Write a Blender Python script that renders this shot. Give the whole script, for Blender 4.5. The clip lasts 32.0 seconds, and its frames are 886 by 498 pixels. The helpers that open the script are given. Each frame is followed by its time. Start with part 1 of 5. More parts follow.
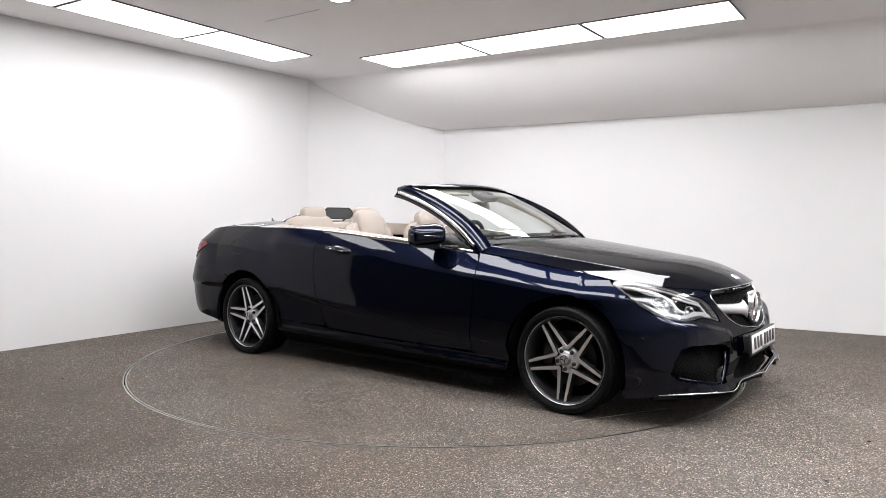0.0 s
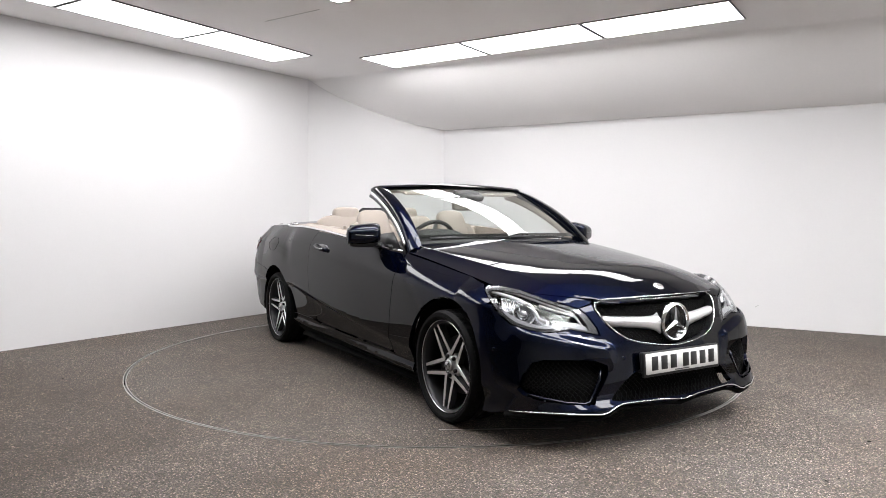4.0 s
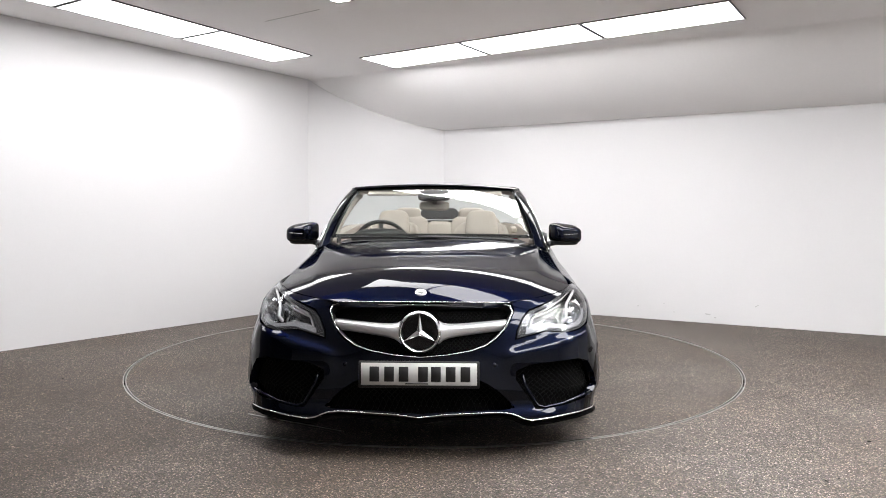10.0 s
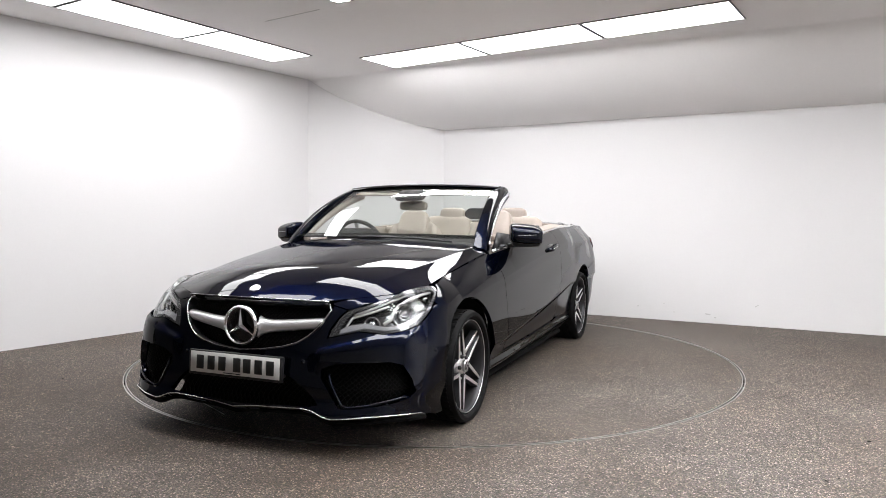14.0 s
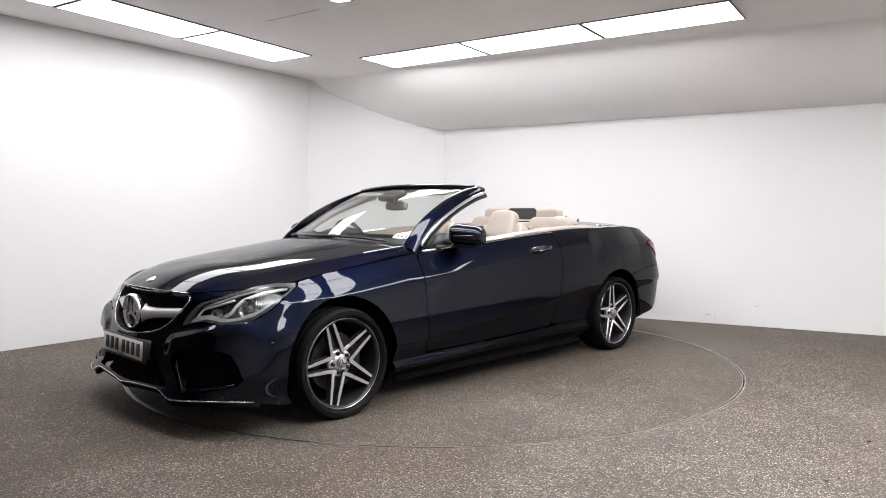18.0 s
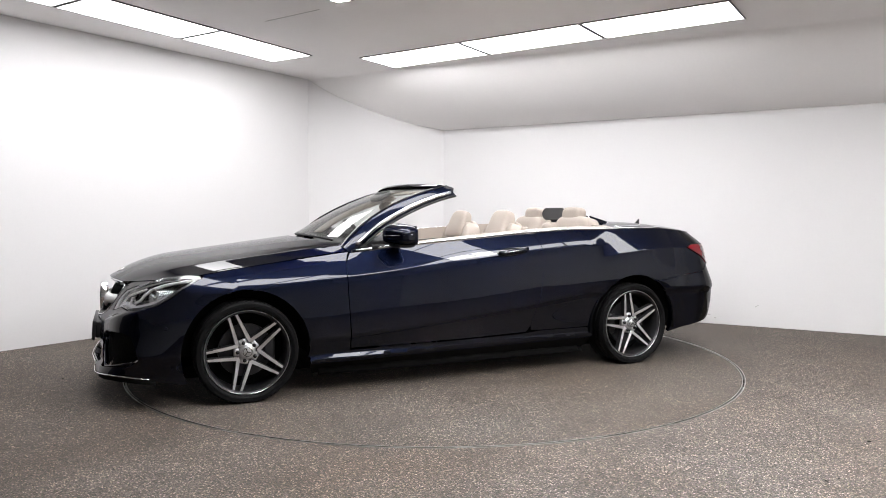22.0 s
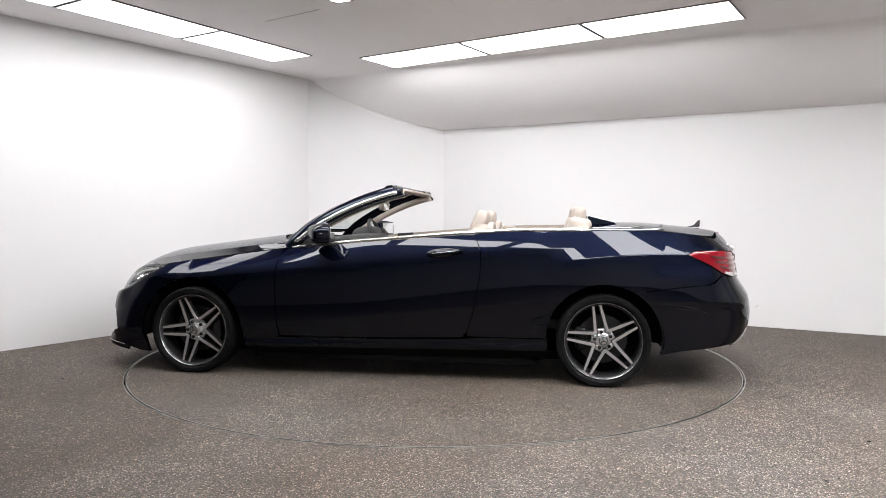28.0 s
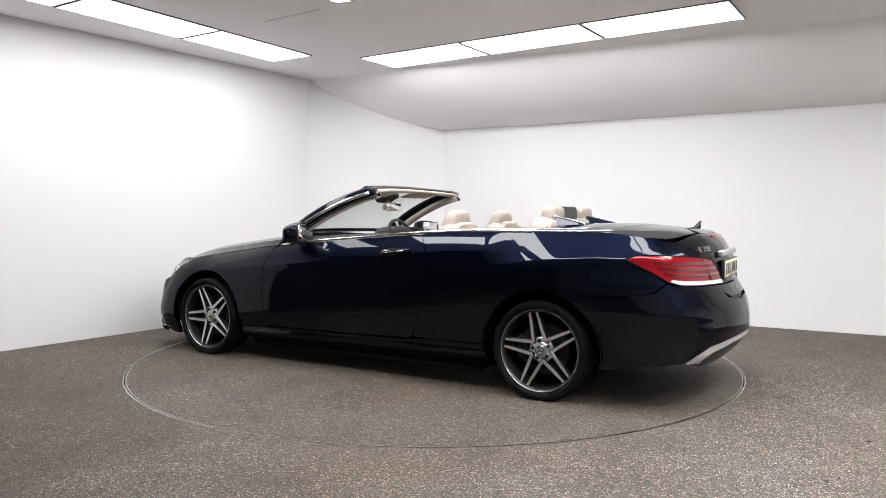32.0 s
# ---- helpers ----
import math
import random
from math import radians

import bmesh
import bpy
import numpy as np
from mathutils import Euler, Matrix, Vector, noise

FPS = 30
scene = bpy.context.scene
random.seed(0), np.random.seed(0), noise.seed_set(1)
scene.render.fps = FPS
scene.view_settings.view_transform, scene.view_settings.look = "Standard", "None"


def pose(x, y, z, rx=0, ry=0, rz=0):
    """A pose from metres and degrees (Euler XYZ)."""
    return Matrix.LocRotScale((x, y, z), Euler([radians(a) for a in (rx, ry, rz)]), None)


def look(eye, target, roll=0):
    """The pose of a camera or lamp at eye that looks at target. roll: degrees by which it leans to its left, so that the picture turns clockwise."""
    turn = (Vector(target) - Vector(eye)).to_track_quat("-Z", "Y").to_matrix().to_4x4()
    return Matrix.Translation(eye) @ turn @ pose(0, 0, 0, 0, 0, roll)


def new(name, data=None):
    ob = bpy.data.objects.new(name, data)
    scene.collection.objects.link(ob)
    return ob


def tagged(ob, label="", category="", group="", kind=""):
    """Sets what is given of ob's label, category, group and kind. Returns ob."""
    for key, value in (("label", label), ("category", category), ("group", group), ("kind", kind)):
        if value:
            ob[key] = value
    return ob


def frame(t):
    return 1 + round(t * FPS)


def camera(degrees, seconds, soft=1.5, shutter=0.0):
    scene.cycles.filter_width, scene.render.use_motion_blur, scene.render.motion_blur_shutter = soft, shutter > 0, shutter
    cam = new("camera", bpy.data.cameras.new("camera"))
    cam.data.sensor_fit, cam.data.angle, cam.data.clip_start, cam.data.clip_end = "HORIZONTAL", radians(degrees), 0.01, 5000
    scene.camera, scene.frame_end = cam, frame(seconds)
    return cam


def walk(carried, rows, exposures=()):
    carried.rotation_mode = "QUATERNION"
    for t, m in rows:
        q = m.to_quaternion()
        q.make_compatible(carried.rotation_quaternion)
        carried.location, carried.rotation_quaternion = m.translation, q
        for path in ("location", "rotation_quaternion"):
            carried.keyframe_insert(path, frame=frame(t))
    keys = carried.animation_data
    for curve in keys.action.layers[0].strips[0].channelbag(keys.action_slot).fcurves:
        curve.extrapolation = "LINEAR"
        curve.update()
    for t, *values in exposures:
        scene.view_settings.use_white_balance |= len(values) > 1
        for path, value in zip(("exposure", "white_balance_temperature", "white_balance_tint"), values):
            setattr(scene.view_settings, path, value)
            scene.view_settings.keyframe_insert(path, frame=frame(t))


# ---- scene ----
# A car on a turntable in a white photo bay; the camera stands still.
EYE = Vector((0.0, -5.494, 1.092))
AIM = Vector((0.00997, 0.99875, -0.04902))
cam = camera(63.72, 32.0, soft=0.9)
walk(cam, [(0.0, look(EYE, EYE + AIM, 0.153)), (32.0, look(EYE, EYE + AIM, 0.153))], exposures=[(0.0, 0.0), (32.0, 0.0)])

world = bpy.data.worlds.new("world")
scene.world = world
world.use_nodes = True
world.node_tree.nodes["Background"].inputs[0].default_value = (0.6, 0.6, 0.62, 1)
world.node_tree.nodes["Background"].inputs[1].default_value = 0.05
PANEL_LIGHT, STRIP_LIGHT = 15.0, 10.0      # the main panels, and the dimmer row along the left wall

# turning: degrees at the start and per second, and the car's place on the table
START, SPEED = -37.95, -5.387
CAR_X, CAR_Y = 0.175, 0.002


# ---- materials ----
def material(name, colour=(0.5, 0.5, 0.5), rough=0.5, metal=0.0, coat=0.0, spec=0.5, glow=None, grain=0.0, grain_scale=200.0, bump=0.0, coat_rough=0.03, stain=0.0, stain_scale=3.0):
    """A surface with its colour, gloss, fine grain, wide stains and relief."""
    m = bpy.data.materials.new(name)
    m.use_nodes = True
    n, l = m.node_tree.nodes, m.node_tree.links
    b = n["Principled BSDF"]
    b.inputs["Base Color"].default_value = (*colour, 1)
    b.inputs["Roughness"].default_value = rough
    b.inputs["Metallic"].default_value = metal
    b.inputs["Coat Weight"].default_value = coat
    b.inputs["Coat Roughness"].default_value = coat_rough
    b.inputs["Specular IOR Level"].default_value = spec
    if glow:
        b.inputs["Emission Color"].default_value = (*glow[0], 1)
        b.inputs["Emission Strength"].default_value = glow[1]
    if grain or bump or stain:
        co = n.new("ShaderNodeTexCoord")
        fine = n.new("ShaderNodeTexNoise")
        fine.inputs["Scale"].default_value, fine.inputs["Detail"].default_value = grain_scale, 4
        l.new(co.outputs["Object"], fine.inputs["Vector"])
        wide = n.new("ShaderNodeTexNoise")
        wide.inputs["Scale"].default_value, wide.inputs["Detail"].default_value = stain_scale, 6
        l.new(co.outputs["Object"], wide.inputs["Vector"])
        last = None
        for tex, amount in ((fine, grain), (wide, stain)):
            if not amount:
                continue
            ramp = n.new("ShaderNodeMapRange")
            ramp.inputs["From Min"].default_value, ramp.inputs["From Max"].default_value = 0.25, 0.75
            ramp.inputs["To Min"].default_value, ramp.inputs["To Max"].default_value = 1 - amount, 1 + amount
            l.new(tex.outputs["Fac"], ramp.inputs["Value"])
            mul = n.new("ShaderNodeVectorMath")
            mul.operation = "SCALE"
            if last:
                l.new(last.outputs[0], mul.inputs[0])
            else:
                mul.inputs[0].default_value = colour
            l.new(ramp.outputs[0], mul.inputs["Scale"])
            last = mul
        if last:
            l.new(last.outputs[0], b.inputs["Base Color"])
        if bump:
            bp = n.new("ShaderNodeBump")
            bp.inputs["Strength"].default_value, bp.inputs["Distance"].default_value = bump, 0.002
            l.new(fine.outputs["Fac"], bp.inputs["Height"])
            l.new(bp.outputs[0], b.inputs["Normal"])
    return m


def floor_material(name, base, patch, drift, spot=None):
    """Bonded-stone floor: brown-grey grains with pale and dark chips, trodden-in brown stains."""
    m = material(name, base, 0.75)
    n, l = m.node_tree.nodes, m.node_tree.links
    b = n["Principled BSDF"]
    co = n.new("ShaderNodeTexCoord")

    def noise(scale, detail, rough, lo, hi, shift=0.0):
        t, r = n.new("ShaderNodeTexNoise"), n.new("ShaderNodeMapRange")
        t.inputs["Scale"].default_value, t.inputs["Detail"].default_value, t.inputs["Roughness"].default_value = scale, detail, rough
        move = n.new("ShaderNodeVectorMath")
        move.inputs[1].default_value = (shift, shift * 0.7, 0)
        l.new(co.outputs["Object"], move.inputs[0])
        l.new(move.outputs[0], t.inputs["Vector"])
        r.inputs["From Min"].default_value, r.inputs["From Max"].default_value = 0.30, 0.70
        r.inputs["To Min"].default_value, r.inputs["To Max"].default_value = lo, hi
        l.new(t.outputs["Fac"], r.inputs["Value"])
        return r.outputs[0]

    def scaled(colour, factor):
        k = n.new("ShaderNodeVectorMath")
        k.operation = "SCALE"
        l.new(colour, k.inputs[0])
        l.new(factor, k.inputs["Scale"])
        return k.outputs[0]

    chips = n.new("ShaderNodeTexVoronoi")
    chips.inputs["Scale"].default_value = 190
    l.new(co.outputs["Object"], chips.inputs["Vector"])
    ramp = n.new("ShaderNodeValToRGB")
    e = ramp.color_ramp.elements
    e[0].position, e[0].color = 0.0, (base[0] * 0.22, base[1] * 0.20, base[2] * 0.19, 1)
    e[1].position, e[1].color = 1.0, (base[0] * 4.4, base[1] * 4.5, base[2] * 4.8, 1)
    for p, k, w in ((0.35, 0.66, 0.94), (0.7, 1.0, 1.0), (0.88, 1.6, 1.05)):
        s = e.new(p)
        s.color = (base[0] * k, base[1] * k * w, base[2] * k * w, 1)
    sep = n.new("ShaderNodeSeparateColor")
    l.new(chips.outputs["Color"], sep.inputs[0])
    l.new(sep.outputs[0], ramp.inputs[0])
    hue = n.new("ShaderNodeMixRGB")
    hue.blend_type, hue.inputs[0].default_value = "SOFT_LIGHT", 0.15
    l.new(ramp.outputs[0], hue.inputs[1])
    l.new(chips.outputs["Color"], hue.inputs[2])
    colour = scaled(hue.outputs[0], noise(105, 4, 0.85, 0.22, 1.78))
    colour = scaled(colour, noise(34, 3, 0.7, 0.82, 1.18))
    colour = scaled(colour, noise(2.2, 8, 0.62, 1 - patch, 1 + patch))
    stain = n.new("ShaderNodeMixRGB")
    stain.blend_type = "MULTIPLY"
    stain.inputs[2].default_value = (0.70, 0.60, 0.50, 1)
    l.new(noise(0.55, 7, 0.62, 0.0, 1.0, drift), stain.inputs[0])
    l.new(colour, stain.inputs[1])
    last = stain.outputs[0]
    if spot:
        # a broad darker, browner patch with a ragged edge
        warp, gap, fall, dark = n.new("ShaderNodeVectorMath"), n.new("ShaderNodeVectorMath"), n.new("ShaderNodeMapRange"), n.new("ShaderNodeMixRGB")
        ragged = n.new("ShaderNodeTexNoise")
        ragged.inputs["Scale"].default_value, ragged.inputs["Detail"].default_value = 1.1, 6
        l.new(co.outputs["Object"], ragged.inputs["Vector"])
        warp.operation, warp.inputs[1].default_value = "MULTIPLY_ADD", (1.6, 1.6, 0)
        l.new(ragged.outputs["Color"], warp.inputs[0])
        l.new(co.outputs["Object"], warp.inputs[2])
        gap.operation, gap.inputs[1].default_value = "DISTANCE", (spot[0] + 0.8, spot[1] + 0.8, 0)
        l.new(warp.outputs[0], gap.inputs[0])
        fall.inputs["From Min"].default_value, fall.inputs["From Max"].default_value = spot[2] * 0.45, spot[2]
        fall.inputs["To Min"].default_value, fall.inputs["To Max"].default_value = 1.0, 0.0
        l.new(gap.outputs["Value"], fall.inputs["Value"])
        dark.blend_type, dark.inputs[2].default_value = "MULTIPLY", (0.70, 0.64, 0.57, 1)
        l.new(fall.outputs[0], dark.inputs[0])
        l.new(last, dark.inputs[1])
        last = dark.outputs[0]
    l.new(last, b.inputs["Base Color"])
    bp = n.new("ShaderNodeBump")
    bp.inputs["Strength"].default_value, bp.inputs["Distance"].default_value = 0.6, 0.003
    l.new(chips.outputs["Distance"], bp.inputs["Height"])
    l.new(bp.outputs[0], b.inputs["Normal"])
    return m


def thin_glass(name, colour=(0.95, 0.97, 0.96), least=0.075):
    """A thin pane: clear, with a pane's mirror gloss."""
    m = bpy.data.materials.new(name)
    m.use_nodes = True
    n, l = m.node_tree.nodes, m.node_tree.links
    clear, gloss, mix, face = n.new("ShaderNodeBsdfTransparent"), n.new("ShaderNodeBsdfGlossy"), n.new("ShaderNodeMixShader"), n.new("ShaderNodeLayerWeight")
    clear.inputs[0].default_value = (*colour, 1)
    gloss.inputs["Roughness"].default_value = 0.0
    face.inputs["Blend"].default_value = 0.5
    power, rise = n.new("ShaderNodeMath"), n.new("ShaderNodeMath")
    power.operation, power.inputs[1].default_value = "POWER", 5.0
    rise.operation, rise.inputs[1].default_value, rise.inputs[2].default_value = "MULTIPLY_ADD", 0.92, least
    l.new(face.outputs["Facing"], power.inputs[0])
    l.new(power.outputs[0], rise.inputs[0])
    l.new(rise.outputs[0], mix.inputs[0])
    l.new(clear.outputs[0], mix.inputs[1])
    l.new(gloss.outputs[0], mix.inputs[2])
    l.new(mix.outputs[0], n["Material Output"].inputs[0])
    return m


M_WALL = material("white_wall_paint", (0.69, 0.68, 0.682), 0.85, stain=0.015, stain_scale=1.3, grain=0.01, grain_scale=60, bump=0.05)
M_BACKWALL = material("grey_back_wall", (0.48, 0.48, 0.485), 0.9, stain=0.05, stain_scale=1.0)
M_CEIL = material("ceiling_paint", (0.92, 0.905, 0.90), 0.9, stain=0.02, stain_scale=1.1, grain=0.01, grain_scale=40, bump=0.05)
M_FLOOR = floor_material("bonded_stone_floor", (0.093, 0.083, 0.072), 0.18, 3.0, (-2.1, -1.7, 1.7))
M_TABLE = floor_material("bonded_stone_table", (0.082, 0.073, 0.062), 0.22, 7.0)
M_STEEL = material("brushed_steel_edge", (0.50, 0.49, 0.47), 0.35, 1.0, grain=0.15, grain_scale=80)
M_GAP = material("dark_gap", (0.01, 0.01, 0.01), 0.9)
M_SIDEWALL = material("pale_side_wall", (0.80, 0.795, 0.79), 0.9, stain=0.05, stain_scale=1.0)
M_NEARWALL = material("dark_unseen_wall", (0.05, 0.05, 0.052), 0.9, stain=0.1, stain_scale=1.5)
M_PANEL = material("lit_diffuser", (0.9, 0.9, 0.9), 0.6, glow=((0.99, 0.983, 1.0), PANEL_LIGHT))
M_STRIP = material("lit_diffuser_dimmer", (0.9, 0.9, 0.9), 0.6, glow=((0.99, 0.983, 1.0), STRIP_LIGHT))
M_LAMPFRAME = material("grey_lamp_frame", (0.15, 0.148, 0.145), 0.5)


def car_paint(name, colour):
    """Dark metallic flake under a clear lacquer."""
    m = material(name, colour, 0.40, 1.0, grain=0.25, grain_scale=900)
    n, l = m.node_tree.nodes, m.node_tree.links
    b = n["Principled BSDF"]
    b.inputs["Specular Tint"].default_value = (0.12, 0.14, 0.30, 1)
    gloss, mix, face = n.new("ShaderNodeBsdfGlossy"), n.new("ShaderNodeMixShader"), n.new("ShaderNodeLayerWeight")
    gloss.inputs["Roughness"].default_value = 0.012
    face.inputs["Blend"].default_value = 0.5
    gain = n.new("ShaderNodeValToRGB")
    e = gain.color_ramp.elements
    e[0].position, e[0].color = 0.0, (0.038,) * 3 + (1,)
    e[1].position, e[1].color = 1.0, (0.90,) * 3 + (1,)
    for p, k in ((0.43, 0.042), (0.58, 0.080), (0.66, 0.140), (0.74, 0.235), (0.83, 0.39), (0.91, 0.58)):
        e.new(p).color = (k, k, k, 1)
    l.new(face.outputs["Facing"], gain.inputs[0])
    l.new(gain.outputs[0], mix.inputs[0])
    l.new(b.outputs[0], mix.inputs[1])
    l.new(gloss.outputs[0], mix.inputs[2])
    l.new(mix.outputs[0], n["Material Output"].inputs[0])
    return m


M_PAINT = car_paint("navy_metallic_paint", (0.0028, 0.0046, 0.0135))
M_CHROME = material("chrome", (0.86, 0.86, 0.87), 0.10, 1.0)
M_SATIN = material("satin_silver", (0.66, 0.66, 0.67), 0.28, 1.0)
M_ALLOY = material("machined_alloy", (0.74, 0.74, 0.75), 0.28, 0.88, grain=0.06, grain_scale=300)
M_ALLOYGREY = material("grey_alloy", (0.045, 0.045, 0.048), 0.42, 0.7)
M_RUBBER = material("tyre_rubber", (0.0035, 0.0035, 0.0038), 0.7, spec=0.15, grain=0.2, grain_scale=120, bump=0.2)
M_BLACK = material("black_plastic", (0.008, 0.008, 0.009), 0.45, grain=0.1, grain_scale=150)
M_GLOSSBLACK = material("gloss_black", (0.006, 0.006, 0.007), 0.08, coat=0.5)
M_MESH = material("black_grille_mesh", (0.0025, 0.0025, 0.0025), 0.65, spec=0.15)
M_BAR_SILVER = material("satin_silver_paint", (0.70, 0.70, 0.71), 0.30, 0.55)
M_SILVER = material("silver_painted_trim", (0.54, 0.54, 0.55), 0.38, 0.25, grain=0.04, grain_scale=300)
M_DARK = material("underbody_black", (0.004, 0.004, 0.004), 0.9, spec=0.1)
M_LEATHER = material("beige_leather", (0.350, 0.300, 0.260), 0.48, grain=0.05, grain_scale=350, bump=0.25, stain=0.03, stain_scale=6)
M_LINING = material("beige_lining", (0.365, 0.318, 0.276), 0.8, grain=0.06, grain_scale=500, bump=0.2)
M_DASH = material("dark_dashboard", (0.014, 0.0135, 0.0135), 0.6, grain=0.15, grain_scale=300, bump=0.2)
M_GLASS = thin_glass("clear_glass", (0.80, 0.85, 0.82))
M_LENS = thin_glass("lamp_glass", (0.93, 0.94, 0.95), 0.035)
M_MIRROR = material("mirror_glass", (0.85, 0.86, 0.87), 0.0, 1.0)
M_REFLECT = material("lamp_reflector", (0.78, 0.79, 0.80), 0.12, 1.0)
M_LAMPGREY = material("lamp_housing_grey", (0.22, 0.22, 0.225), 0.20, 0.8)
M_LAMPDARK = material("dark_lamp_bezel", (0.05, 0.05, 0.052), 0.25, 0.3, coat=0.3)
M_LAMPCLEAR = material("ribbed_clear_lamp", (0.36, 0.36, 0.37), 0.25, 0.2, coat=1.0, grain=0.15, grain_scale=90)
M_RED = material("red_lamp_glass", (0.17, 0.003, 0.008), 0.14, coat=0.35, spec=0.25, grain=0.12, grain_scale=60)
M_REDDEEP = material("dark_red_lamp_glass", (0.085, 0.002, 0.004), 0.10, coat=1.0)
M_LAMPWHITE = material("white_lamp_glass", (0.50, 0.495, 0.495), 0.12, coat=1.0)
M_PLATE = material("white_plate", (0.66, 0.66, 0.645), 0.4, grain=0.03, grain_scale=80)
M_PLATEYELLOW = material("yellow_plate", (0.63, 0.58, 0.41), 0.4, grain=0.03, grain_scale=80)
M_BAR = material("black_plate_bar", (0.012, 0.012, 0.012), 0.5)
M_NET = material("dark_wind_mesh", (0.045, 0.045, 0.047), 0.6)
M_SCUFF = material("wall_scuff", (0.52, 0.51, 0.50), 0.9)


# ---- helpers for meshes ----
def part(name, bm, mat, parent=None, label="", smooth=True, sharp=None):
    """Links a bmesh as one mesh object, under a thing or part if given."""
    me = bpy.data.meshes.new(name)
    if sharp is not None:
        bm.normal_update()
        for e in bm.edges:
            if len(e.link_faces) == 2 and e.calc_face_angle(0) > radians(sharp):
                e.smooth = False
    for f in bm.faces:
        f.smooth = smooth
    lay = bm.verts.layers.float_vector.get("nrm")
    bm.to_mesh(me)
    if lay:
        bm.verts.ensure_lookup_table()
        nrm = [v[lay].copy() for v in bm.verts]
        loops = [(0, 0, 0)] * len(me.loops)
        for p in me.polygons:
            plain = any(nrm[v].length < 0.5 for v in p.vertices)
            for li in p.loop_indices:
                loops[li] = tuple(p.normal) if plain else tuple(nrm[me.loops[li].vertex_index])
        me.normals_split_custom_set(loops)
    bm.free()
    me.materials.append(mat)
    ob = new(name, me)
    if parent:
        ob.parent = parent
    if label:
        tagged(ob, label)
    return ob


def moved(bm, m):
    bmesh.ops.transform(bm, matrix=m, verts=bm.verts)
    return bm


def mirrored(bm):
    bmesh.ops.scale(bm, vec=(1, -1, 1), verts=bm.verts)
    bmesh.ops.reverse_faces(bm, faces=bm.faces)
    lay = bm.verts.layers.float_vector.get("nrm")
    if lay:
        for v in bm.verts:
            v[lay] = (v[lay].x, -v[lay].y, v[lay].z)
    return bm


def joined(*bms):
    out = bms[0]
    for b in bms[1:]:
        me = bpy.data.meshes.new("tmp")
        b.to_mesh(me)
        out.from_mesh(me)
        b.free()
        bpy.data.meshes.remove(me)
    return out


def rbox(sx, sy, sz, at=(0, 0, 0), r=0.01, seg=2):
    """A box with rounded edges."""
    bm = bmesh.new()
    bmesh.ops.create_cube(bm, size=1)
    bmesh.ops.scale(bm, vec=(sx, sy, sz), verts=bm.verts)
    if r:
        bmesh.ops.bevel(bm, geom=bm.edges[:], offset=min(r, 0.49 * min(sx, sy, sz)), segments=seg, affect="EDGES", profile=0.5)
    bmesh.ops.translate(bm, vec=at, verts=bm.verts)
    return bm


def cushion(sx, sy, sz, at=(0, 0, 0), e=0.45, n=20, f=0.35):
    """A padded block: a soft superellipsoid of that size."""
    bm = bmesh.new()
    rows = []

    def pw(v, p):
        return math.copysign(abs(v) ** p, v)
    for i in range(n + 1):
        a = -math.pi / 2 + math.pi * i / n
        rows.append([bm.verts.new((at[0] + sx / 2 * pw(math.cos(a), f) * pw(math.cos(b), e), at[1] + sy / 2 * pw(math.cos(a), f) * pw(math.sin(b), e), at[2] + sz / 2 * pw(math.sin(a), f))) for b in [2 * math.pi * k / (2 * n) for k in range(2 * n)]])
    for i in range(n):
        for k in range(2 * n):
            q = (k + 1) % (2 * n)
            bm.faces.new((rows[i][k], rows[i][q], rows[i + 1][q], rows[i + 1][k]))
    bmesh.ops.remove_doubles(bm, verts=bm.verts, dist=1e-5)
    return bm


def lathe(profile, n=64, closed=False):
    """Turns (radius, y) pairs round the y axis."""
    bm = bmesh.new()
    rings = [[bm.verts.new((r * math.cos(2 * math.pi * k / n), y, r * math.sin(2 * math.pi * k / n))) for k in range(n)] for r, y in profile]
    m = len(rings)
    for i in range(m if closed else m - 1):
        a, b = rings[i], rings[(i + 1) % m]
        for k in range(n):
            q = (k + 1) % n
            bm.faces.new((a[k], a[q], b[q], b[k]))
    bmesh.ops.remove_doubles(bm, verts=bm.verts, dist=1e-6)
    bmesh.ops.recalc_face_normals(bm, faces=bm.faces)
    return bm


def tube(points, r, n=8, closed=False, flat=1.0, up=(0, 0, 1), ends=True):
    """A rod of radius r along points; flat squeezes it across the up axis."""
    bm = bmesh.new()
    pts = [Vector(p) for p in points]
    rings, m = [], len(pts)
    for i, p in enumerate(pts):
        a = pts[(i - 1) % m] if closed or i else p
        b = pts[(i + 1) % m] if closed or i < m - 1 else p
        d = (b - a).normalized()
        s = d.cross(Vector(up)).normalized()
        u = s.cross(d).normalized()
        rings.append([bm.verts.new(p + r * (s * math.cos(2 * math.pi * k / n) * flat + u * math.sin(2 * math.pi * k / n))) for k in range(n)])
    for i in range(m if closed else m - 1):
        a, b = rings[i], rings[(i + 1) % m]
        for k in range(n):
            q = (k + 1) % n
            bm.faces.new((a[k], a[q], b[q], b[k]))
    if ends and not closed:
        bm.faces.new(rings[0]), bm.faces.new(rings[-1])
    bmesh.ops.recalc_face_normals(bm, faces=bm.faces)
    return bm


